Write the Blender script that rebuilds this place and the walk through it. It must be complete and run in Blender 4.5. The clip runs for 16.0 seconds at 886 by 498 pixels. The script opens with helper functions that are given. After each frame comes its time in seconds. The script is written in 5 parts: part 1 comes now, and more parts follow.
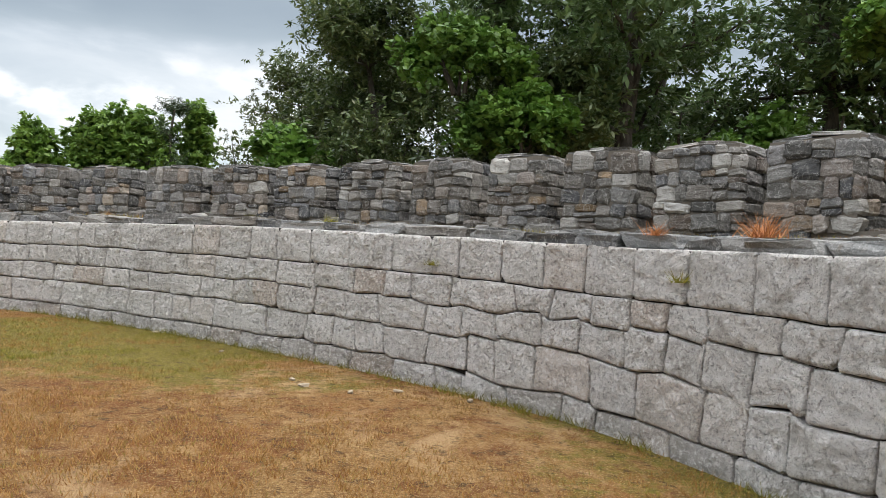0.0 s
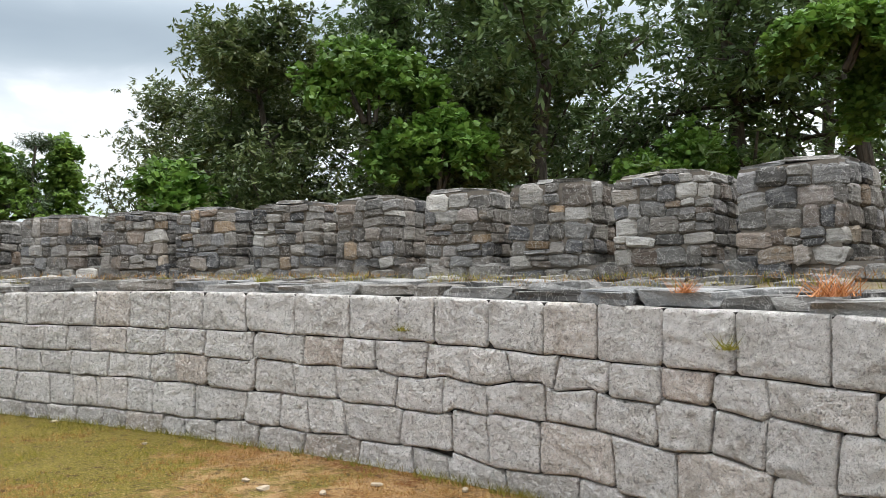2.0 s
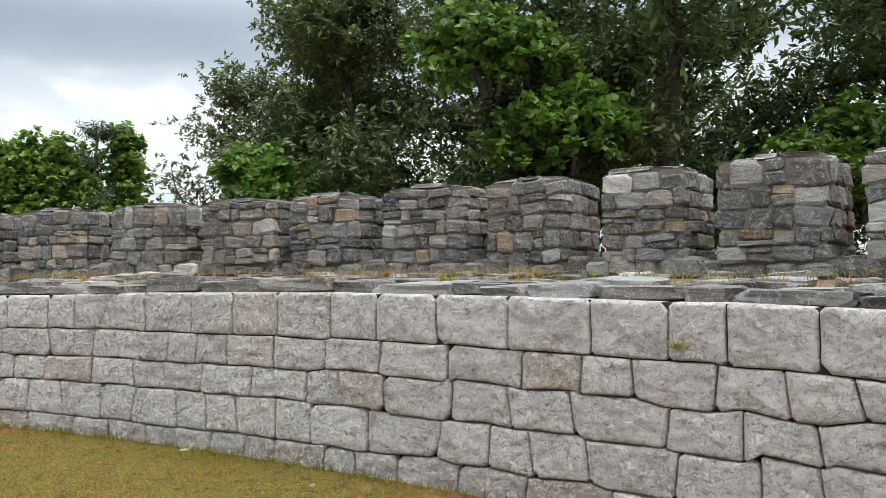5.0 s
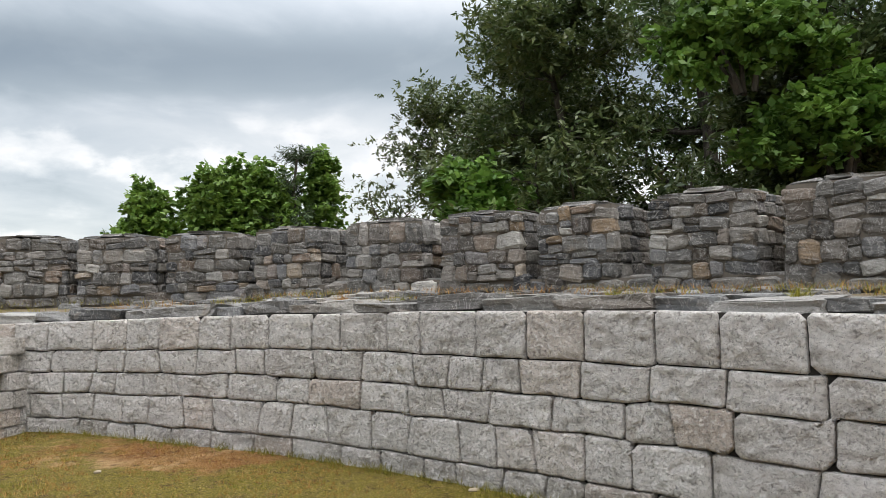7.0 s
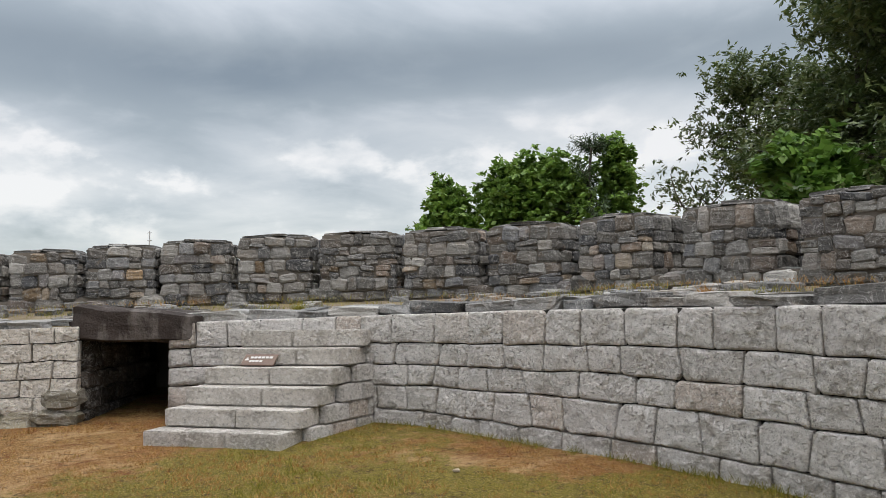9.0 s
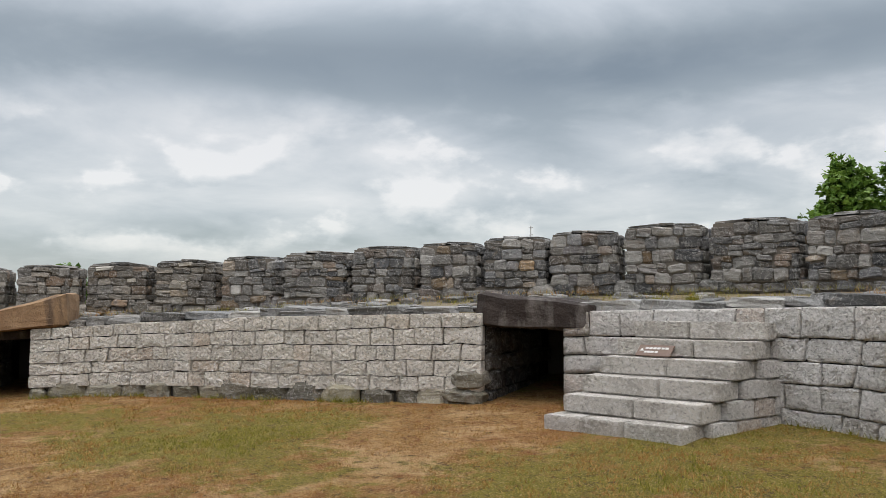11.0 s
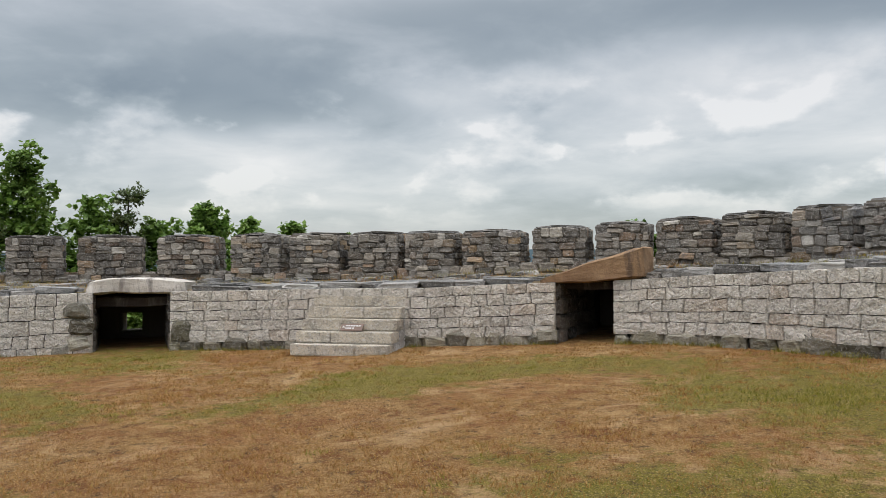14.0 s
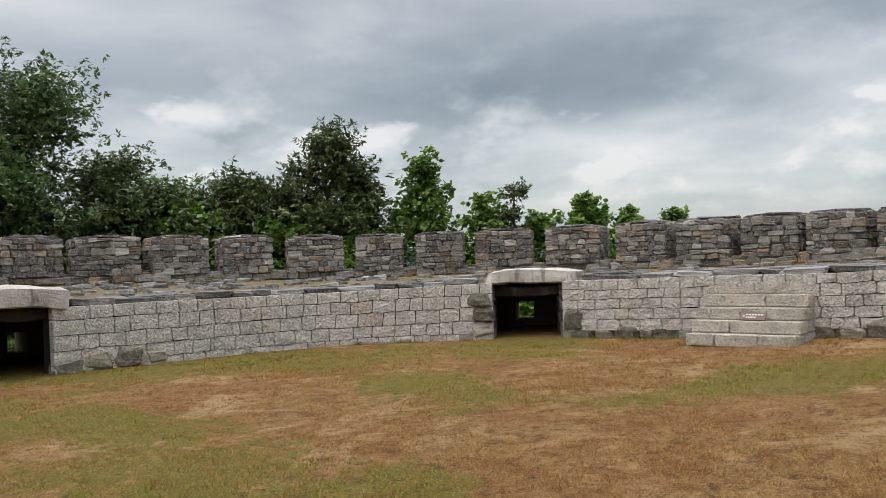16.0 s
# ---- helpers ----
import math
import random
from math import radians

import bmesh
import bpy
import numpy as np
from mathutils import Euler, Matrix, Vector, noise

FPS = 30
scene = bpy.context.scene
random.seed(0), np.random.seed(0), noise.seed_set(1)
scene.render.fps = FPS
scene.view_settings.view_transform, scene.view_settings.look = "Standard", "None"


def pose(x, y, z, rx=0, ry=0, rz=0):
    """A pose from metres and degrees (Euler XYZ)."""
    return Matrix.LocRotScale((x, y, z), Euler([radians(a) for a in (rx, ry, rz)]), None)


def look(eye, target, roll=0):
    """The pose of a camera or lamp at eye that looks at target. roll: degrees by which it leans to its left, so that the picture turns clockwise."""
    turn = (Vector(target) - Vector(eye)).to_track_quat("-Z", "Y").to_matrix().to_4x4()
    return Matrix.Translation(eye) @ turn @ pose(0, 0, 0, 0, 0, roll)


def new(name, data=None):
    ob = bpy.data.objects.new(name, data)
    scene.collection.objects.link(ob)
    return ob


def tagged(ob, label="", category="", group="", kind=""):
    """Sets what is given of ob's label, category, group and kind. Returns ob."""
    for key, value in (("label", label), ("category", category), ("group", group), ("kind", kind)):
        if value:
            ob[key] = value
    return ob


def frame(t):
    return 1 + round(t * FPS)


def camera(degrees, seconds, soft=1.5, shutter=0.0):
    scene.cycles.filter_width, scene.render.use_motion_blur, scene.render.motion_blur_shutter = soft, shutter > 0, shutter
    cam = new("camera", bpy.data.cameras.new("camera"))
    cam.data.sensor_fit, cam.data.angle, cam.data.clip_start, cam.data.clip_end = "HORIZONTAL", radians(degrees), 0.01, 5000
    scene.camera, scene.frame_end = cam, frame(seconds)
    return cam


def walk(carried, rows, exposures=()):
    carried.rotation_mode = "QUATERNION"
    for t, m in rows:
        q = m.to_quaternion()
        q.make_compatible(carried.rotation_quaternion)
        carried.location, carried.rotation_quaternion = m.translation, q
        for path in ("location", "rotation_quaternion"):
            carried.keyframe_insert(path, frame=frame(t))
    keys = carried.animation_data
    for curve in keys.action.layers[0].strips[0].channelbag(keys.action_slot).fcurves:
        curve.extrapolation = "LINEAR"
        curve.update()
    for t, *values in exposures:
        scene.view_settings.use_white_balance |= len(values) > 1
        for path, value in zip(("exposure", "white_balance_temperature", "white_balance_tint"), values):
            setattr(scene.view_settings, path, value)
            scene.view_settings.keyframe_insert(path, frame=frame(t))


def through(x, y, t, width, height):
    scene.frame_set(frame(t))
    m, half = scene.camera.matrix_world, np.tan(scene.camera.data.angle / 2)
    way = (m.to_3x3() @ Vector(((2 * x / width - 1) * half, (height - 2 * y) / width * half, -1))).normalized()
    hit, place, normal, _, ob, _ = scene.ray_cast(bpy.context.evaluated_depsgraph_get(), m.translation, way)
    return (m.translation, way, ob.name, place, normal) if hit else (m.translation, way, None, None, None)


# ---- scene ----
cam = camera(56.4, 16.0, soft=0.6)
METRES, EYE, TILT, LEAN, TURN = 7.5, 1.6, 3.4, -0.6, 0.0
ROWS = [
    (0.0, 0.0, 0.0, 0.0, 0.06, -1.64, -2.2),
    (0.5, -0.0417, 0.0348, 0.0125, -2.12, -0.33, -1.32),
    (1.0, -0.0642, 0.0687, 0.0282, -6.76, -0.38, -0.89),
    (1.5, -0.0804, 0.1078, 0.0411, -8.27, -0.27, 0.26),
    (2.0, -0.1008, 0.1407, 0.0444, -8.54, -0.39, 1.13),
    (2.5, -0.1219, 0.1798, 0.0551, -9.32, -0.54, 1.44),
    (3.0, -0.1429, 0.231, 0.0532, -9.37, -0.88, 1.47),
    (5.5, -0.3123, 0.4324, 0.0429, -3.18, -0.69, 1.25),
    (6.0, -0.3498, 0.4738, 0.0409, 0.93, 0.09, 1.49),
    (6.5, -0.39, 0.5027, 0.0398, 3.43, 1.07, 1.81),
    (7.0, -0.4274, 0.5271, 0.0389, 4.89, 0.9, 2.11),
    (7.5, -0.4641, 0.5603, 0.0346, 8.45, 0.99, 2.54),
    (8.0, -0.497, 0.5818, 0.0355, 11.58, 0.95, 2.83),
    (8.5, -0.5283, 0.5948, 0.0379, 16.18, 1.1, 2.86),
    (9.0, -0.545, 0.5996, 0.0378, 23.84, 1.28, 2.98),
    (11.5, -0.5901, 0.5935, 0.0313, 55.2, 2.39, 3.22),
    (12.0, -0.5964, 0.5861, 0.031, 61.67, 2.66, 3.58),
    (12.5, -0.5998, 0.577, 0.0316, 68.2, 2.74, 3.41),
    (13.0, -0.6015, 0.5709, 0.0289, 73.62, 1.82, 3.48),
    (13.5, -0.6034, 0.5631, 0.0294, 79.13, 1.08, 3.71),
    (14.0, -0.6122, 0.5455, 0.0308, 85.63, 1.28, 3.9),
    (14.5, -0.6177, 0.5224, 0.0355, 91.44, 1.54, 4.16),
    (15.0, -0.6185, 0.5018, 0.0364, 98.56, 1.94, 4.59),
    (15.5, -0.6235, 0.4944, 0.0362, 104.65, 2.08, 4.89),
    (16.0, -0.6262, 0.4895, 0.0369, 110.82, 2.43, 5.14),
]
walk(cam, [(t, pose(0, 0, EYE, TILT, LEAN, TURN) @ pose(METRES * x, METRES * y, METRES * z, 90 + pitch, roll, yaw)) for t, x, y, z, yaw, pitch, roll in ROWS],
     [(0.0, 0.19, 6900, 11), (3.0, 0.46, 6900, 10), (6.0, 0.15, 6950, 11), (8.0, -0.05, 7000, 12), (10.0, -0.26, 6950, 12), (16.0, -0.30, 6950, 12)])

# ---- world, sun ----
def build_world():
    w = bpy.data.worlds.new("overcast_sky")
    scene.world = w
    w.use_nodes = True
    nt = w.node_tree
    nt.nodes.clear()
    N = nt.nodes.new
    L = nt.links.new
    out, bg = N("ShaderNodeOutputWorld"), N("ShaderNodeBackground")
    tc, sep = N("ShaderNodeTexCoord"), N("ShaderNodeSeparateXYZ")
    L(tc.outputs["Generated"], sep.inputs[0])

    def m(op, a, b=None, c=None):
        n = N("ShaderNodeMath")
        n.operation = op
        for k, v in enumerate((a, b, c)):
            if v is None:
                continue
            if isinstance(v, (int, float)):
                n.inputs[k].default_value = v
            else:
                L(v, n.inputs[k])
        return n.outputs[0]

    z = m("MAXIMUM", sep.outputs[2], 0.0)

    def fbm(scale, detail, rough, off, flat, dist=0.0):  # cloud mass along the view's own direction
        mp = N("ShaderNodeMapping")
        L(tc.outputs["Generated"], mp.inputs[0])
        mp.inputs["Location"].default_value, mp.inputs["Scale"].default_value = off, (1.0, 1.0, flat)
        n = N("ShaderNodeTexNoise")
        L(mp.outputs[0], n.inputs["Vector"])
        n.inputs["Scale"].default_value, n.inputs["Detail"].default_value = scale, detail
        n.inputs["Roughness"].default_value, n.inputs["Distortion"].default_value = rough, dist
        return n.outputs["Fac"]

    def smooth(v, lo, hi, a, b):
        n = N("ShaderNodeMapRange")
        n.interpolation_type = "SMOOTHSTEP"
        L(v, n.inputs[0])
        for k, x in enumerate((lo, hi, a, b)):
            n.inputs[k + 1].default_value = x
        return n.outputs[0]

    # flat cloud deck seen in perspective
    flat = N("ShaderNodeVectorMath")
    flat.operation = "DIVIDE"
    L(tc.outputs["Generated"], flat.inputs[0])
    deck = N("ShaderNodeCombineXYZ")
    under = m("ADD", z, 0.16)
    for k in range(2):
        L(under, deck.inputs[k])
    deck.inputs[2].default_value = 1.0
    L(deck.outputs[0], flat.inputs[1])

    def layer(scale, detail, rough, off, dist):
        mp = N("ShaderNodeMapping")
        mp.inputs["Location"].default_value = off
        mp.inputs["Scale"].default_value = (1.0, 1.0, 0.0)
        L(flat.outputs[0], mp.inputs[0])
        n = N("ShaderNodeTexNoise")
        L(mp.outputs[0], n.inputs["Vector"])
        n.inputs["Scale"].default_value, n.inputs["Detail"].default_value = scale, detail
        n.inputs["Roughness"].default_value, n.inputs["Distortion"].default_value = rough, dist
        return n.outputs["Fac"]

    big = layer(0.62, 3.0, 0.45, (2.6, 1.1, 0.0), 0.2)
    wisp = layer(1.9, 7.0, 0.55, (7.3, 3.9, 0.0), 0.3)
    puff = fbm(7.5, 7.0, 0.52, (0.4, 2.2, 0.9), 1.9)
    above = fbm(7.5, 7.0, 0.52, (0.4, 2.2, 0.955), 1.9)
    relief = m("SUBTRACT", puff, above)
    # long grey cloud base: its height over the skyline by compass angle
    az = m("ARCTAN2", m("MULTIPLY", sep.outputs[0], -1.0), sep.outputs[1])
    el = m("ARCSINE", z)
    centre = m("ADD", smooth(az, radians(70), radians(122), radians(16.5), radians(10.5)), m("MULTIPLY", m("SUBTRACT", big, 0.5), 0.12))
    off = m("DIVIDE", m("SUBTRACT", el, centre), radians(3.8))
    band = m("POWER", 2.718, m("MULTIPLY", m("MULTIPLY", off, off), -1.0))
    band = m("MULTIPLY", band, smooth(wisp, 0.30, 0.52, 0.65, 1.0))
    low = m("MULTIPLY", smooth(el, radians(9.0), radians(16.0), 1.0, 0.0), smooth(el, radians(1.5), radians(4.5), 0.0, 1.0))
    heap = m("MULTIPLY", smooth(puff, 0.455, 0.575, 0.0, 1.0), low)
    val = m("ADD", 0.50, m("ADD", m("MULTIPLY", m("SUBTRACT", big, 0.5), 0.55), m("MULTIPLY", m("SUBTRACT", wisp, 0.5), 0.34)))
    val = m("ADD", val, m("MULTIPLY", heap, m("ADD", 0.04, m("MULTIPLY", relief, 0.85))))
    val = m("SUBTRACT", m("ADD", val, 0.035), m("ADD", m("MULTIPLY", band, 0.20), m("MULTIPLY", smooth(el, radians(1.5), radians(9.0), 1.0, 0.0), 0.10)))
    ramp = N("ShaderNodeValToRGB")
    L(val, ramp.inputs[0])
    cr = ramp.color_ramp
    for p, c in ((0.27, (0.22, 0.27, 0.31)), (0.38, (0.36, 0.42, 0.46)), (0.46, (0.54, 0.60, 0.65)), (0.53, (0.70, 0.75, 0.79)), (0.64, (0.95, 0.97, 0.99))):
        e = cr.elements.new(p)
        e.color = (*c, 1)
    cr.elements.remove(cr.elements[0])
    cr.elements.remove(cr.elements[len(cr.elements) - 1])
    # haze band at the skyline
    haze = N("ShaderNodeMix")
    haze.data_type = "RGBA"
    haze.inputs[7].default_value = (0.50, 0.59, 0.68, 1)
    hz = m("POWER", m("SUBTRACT", 1.0, m("MINIMUM", m("MULTIPLY", z, 6.5), 1.0)), 2.0)
    L(m("MULTIPLY", hz, 0.8), haze.inputs[0])
    L(ramp.outputs[0], haze.inputs[6])
    sky = N("ShaderNodeTexSky")
    sky.sky_type, sky.sun_disc = "NISHITA", False
    sky.sun_elevation, sky.sun_rotation = radians(68), radians(119)
    add = N("ShaderNodeMix")
    add.data_type, add.blend_type = "RGBA", "ADD"
    add.inputs[0].default_value = 0.05
    L(haze.outputs[2], add.inputs[6])
    L(sky.outputs[0], add.inputs[7])
    L(add.outputs[2], bg.inputs[0])
    # overcast: brighter towards the zenith
    L(m("MULTIPLY", m("ADD", 1.0, m("MULTIPLY", m("MAXIMUM", m("SUBTRACT", z, 0.30), 0.0), 4.6)), SKY_STRENGTH), bg.inputs[1])
    L(bg.outputs[0], out.inputs[0])


SKY_STRENGTH, SUN_STRENGTH = 0.87, 1.3
build_world()
sun = new("sun", bpy.data.lights.new("sun", "SUN"))
sun.data.energy, sun.data.angle, sun.data.color = SUN_STRENGTH, radians(28), (1.0, 0.96, 0.90)
sun.matrix_world = look((0, 0, 30), (-9.0, 5.0, 5.0))


# ---- materials ----
class Nodes:
    def __init__(self, name):
        self.mat = bpy.data.materials.new(name)
        self.mat.use_nodes = True
        self.nt = self.mat.node_tree
        self.bsdf = self.nt.nodes["Principled BSDF"]
        self.geo = self.nt.nodes.new("ShaderNodeNewGeometry")
        self.info = self.nt.nodes.new("ShaderNodeObjectInfo")
        self.tc = self.nt.nodes.new("ShaderNodeTexCoord")

    def n(self, kind):
        return self.nt.nodes.new(kind)

    def link(self, a, b):
        self.nt.links.new(a, b)

    shifted = None

    def place(self):
        return self.shifted or self.geo.outputs["Position"]

    def shift(self, rnd):
        """Give each stone its own piece of the pattern."""
        mul = self.n("ShaderNodeVectorMath")
        mul.operation = "SCALE"
        mul.inputs[0].default_value = (61.0, 37.0, 83.0)
        self.link(rnd, mul.inputs["Scale"])
        add = self.n("ShaderNodeVectorMath")
        self.link(self.geo.outputs["Position"], add.inputs[0])
        self.link(mul.outputs[0], add.inputs[1])
        self.shifted = add.outputs[0]

    def noise(self, scale, detail=4.0, rough=0.55, dist=0.0, stretch=None, vec=None):
        n = self.n("ShaderNodeTexNoise")
        v = vec or self.place()
        if stretch:
            mp = self.n("ShaderNodeMapping")
            mp.inputs["Scale"].default_value = stretch
            self.link(v, mp.inputs[0])
            v = mp.outputs[0]
        self.link(v, n.inputs["Vector"])
        n.inputs["Scale"].default_value, n.inputs["Detail"].default_value = scale, detail
        n.inputs["Roughness"].default_value, n.inputs["Distortion"].default_value = rough, dist
        return n.outputs["Fac"]

    def ramp(self, fac, stops, sharp=False):
        r = self.n("ShaderNodeValToRGB")
        self.link(fac, r.inputs[0])
        els = r.color_ramp.elements
        while len(els) < len(stops):
            els.new(0.5)
        for e, (p, c) in zip(els, stops):
            e.position, e.color = p, (*c, 1) if len(c) == 3 else c
        if sharp:
            r.color_ramp.interpolation = "CONSTANT"
        return r.outputs[0]

    def mix(self, fac, a, b, blend="MIX"):
        x = self.n("ShaderNodeMix")
        x.data_type, x.blend_type = "RGBA", blend
        for slot, v in ((0, fac), (6, a), (7, b)):
            if isinstance(v, (int, float)):
                x.inputs[slot].default_value = v
            elif isinstance(v, tuple):
                x.inputs[slot].default_value = (*v, 1)
            else:
                self.link(v, x.inputs[slot])
        return x.outputs[2]

    def math(self, op, a, b):
        x = self.n("ShaderNodeMath")
        x.operation = op
        for k, v in enumerate((a, b)):
            if isinstance(v, (int, float)):
                x.inputs[k].default_value = v
            else:
                self.link(v, x.inputs[k])
        return x.outputs[0]

    def bump(self, heights, rough=0.9, colour=None):
        prev = None
        for h, dist, strength in heights:
            b = self.n("ShaderNodeBump")
            self.link(h, b.inputs["Height"])
            b.inputs["Distance"].default_value, b.inputs["Strength"].default_value = dist, strength
            if prev:
                self.link(prev, b.inputs["Normal"])
            prev = b.outputs[0]
        if prev:
            self.link(prev, self.bsdf.inputs["Normal"])
        self.bsdf.inputs["Roughness"].default_value = rough
        self.bsdf.inputs["Specular IOR Level"].default_value = 0.25
        if colour is not None:
            self.link(colour, self.bsdf.inputs["Base Color"])
        return self.mat


def granite(name, island=False, warm=0.0, dark=1.0, dirt=0.55):
    """Pitched grey granite: pitted, speckled, lichen and rust streaks; each block its own shade."""
    k = Nodes(name)
    rnd = k.geo.outputs["Random Per Island"] if island else k.info.outputs["Random"]
    k.shift(rnd)
    base = [(0.0, (0.60, 0.565, 0.53)), (0.25, (0.71, 0.675, 0.64)), (0.55, (0.66, 0.625, 0.59)), (0.85, (0.76, 0.725, 0.69)), (0.93, (0.68, 0.61, 0.55)), (1.0, (0.57, 0.48, 0.41))]
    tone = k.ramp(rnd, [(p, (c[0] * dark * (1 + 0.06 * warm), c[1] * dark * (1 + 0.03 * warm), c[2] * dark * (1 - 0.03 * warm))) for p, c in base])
    speck = k.noise(130, 2.0, 0.6)
    c = k.mix(k.ramp(speck, [(0.32, (0.9, 0.9, 0.9)), (0.40, (0, 0, 0))]), tone, (0.26, 0.245, 0.23))
    c = k.mix(k.ramp(k.noise(85, 2.0, 0.5), [(0.56, (0, 0, 0)), (0.66, (0.7, 0.7, 0.7))]), c, (0.76, 0.73, 0.70))
    blotch = k.noise(2.6, 6.0, 0.66, 0.3)
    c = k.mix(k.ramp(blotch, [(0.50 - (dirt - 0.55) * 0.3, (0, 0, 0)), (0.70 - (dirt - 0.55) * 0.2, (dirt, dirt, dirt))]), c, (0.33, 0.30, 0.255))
    stain = k.noise(1.1, 6.0, 0.7, 0.6)
    c = k.mix(k.ramp(stain, [(0.62, (0, 0, 0)), (0.73, (0.55, 0.55, 0.55))]), c, (0.30, 0.235 + warm * 0.02, 0.15))
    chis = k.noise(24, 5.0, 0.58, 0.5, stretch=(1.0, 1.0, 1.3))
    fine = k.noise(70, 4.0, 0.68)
    # pit shade painted into the colour: chisel hollows dark, high spots pale
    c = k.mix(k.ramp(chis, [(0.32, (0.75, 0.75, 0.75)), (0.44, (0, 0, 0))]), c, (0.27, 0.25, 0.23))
    c = k.mix(k.ramp(chis, [(0.52, (0, 0, 0)), (0.64, (0.7, 0.7, 0.7))]), c, (0.82, 0.79, 0.76))
    return k.bump([(k.noise(9, 3.0, 0.55, 0.2), 0.05, 0.8), (chis, 0.09, 1.0), (fine, 0.020, 1.0)], 0.92, c)


def fieldstone(name, island=False, stops=None):
    """Weathered schist and gneiss rubble: grey, brown, a few pale and tan pieces, white veins."""
    k = Nodes(name)
    rnd = k.geo.outputs["Random Per Island"] if island else k.info.outputs["Random"]
    k.shift(rnd)
    tone = k.ramp(rnd, stops or [(0.0, (0.15, 0.155, 0.165)), (0.14, (0.33, 0.315, 0.285)), (0.28, (0.20, 0.205, 0.215)), (0.42, (0.40, 0.375, 0.335)), (0.54, (0.25, 0.225, 0.20)), (0.68, (0.44, 0.42, 0.385)), (0.79, (0.30, 0.225, 0.17)), (0.865, (0.25, 0.26, 0.275)), (0.905, (0.46, 0.31, 0.17)), (0.94, (0.46, 0.44, 0.40)), (1.0, (0.74, 0.71, 0.66))])
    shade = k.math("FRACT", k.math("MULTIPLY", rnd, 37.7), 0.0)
    tone = k.mix(1.0, tone, k.ramp(shade, [(0.0, (0.26, 0.26, 0.26)), (0.5, (0.49, 0.49, 0.49)), (1.0, (0.94, 0.94, 0.94))]), "MULTIPLY")
    lay = k.noise(2.6, 7.0, 0.68, 0.9, stretch=(1.0, 1.0, 4.0))
    c = k.mix(k.ramp(lay, [(0.34, (0.5, 0.5, 0.5)), (0.50, (0, 0, 0))]), tone, (0.10, 0.095, 0.09))
    blot = k.noise(9.0, 6.0, 0.68, 0.4)
    c = k.mix(k.ramp(blot, [(0.52, (0, 0, 0)), (0.68, (0.5, 0.5, 0.5))]), c, (0.36, 0.345, 0.32))
    c = k.mix(k.ramp(k.noise(4.0, 5.0, 0.65, 0.5), [(0.60, (0, 0, 0)), (0.70, (0.45, 0.45, 0.45))]), c, (0.24, 0.175, 0.115))
    vein = k.noise(5.0, 3.0, 0.6, 2.2)
    c = k.mix(k.ramp(vein, [(0.48, (0, 0, 0)), (0.50, (0.5, 0.5, 0.5)), (0.52, (0, 0, 0))]), c, (0.60, 0.58, 0.55))
    fine = k.noise(55, 5.0, 0.72)
    c = k.mix(k.ramp(fine, [(0.34, (0.4, 0.4, 0.4)), (0.46, (0, 0, 0))]), c, (0.075, 0.07, 0.065))
    return k.bump([(blot, 0.055, 0.9), (lay, 0.06, 0.9), (fine, 0.008, 0.8)], 0.88, c)


def slab_rock(name, a, b, streak):
    k = Nodes(name)
    n1 = k.noise(1.6, 6.0, 0.65, 0.5)
    c = k.ramp(n1, [(0.35, a), (0.62, b)])
    s = k.noise(3.0, 5.0, 0.6, 0.3, stretch=(1.0, 1.0, 0.35))
    c = k.mix(k.ramp(s, [(0.54, (0, 0, 0)), (0.64, (0.85, 0.85, 0.85))]), c, streak)
    fine = k.noise(40, 4.0, 0.65)
    c = k.mix(k.ramp(fine, [(0.3, (0.4, 0.4, 0.4)), (0.5, (0, 0, 0))]), c, (0.08, 0.07, 0.06))
    return k.bump([(k.noise(5.0, 5.0, 0.6), 0.05, 0.8), (fine, 0.008, 0.7)], 0.85, c)


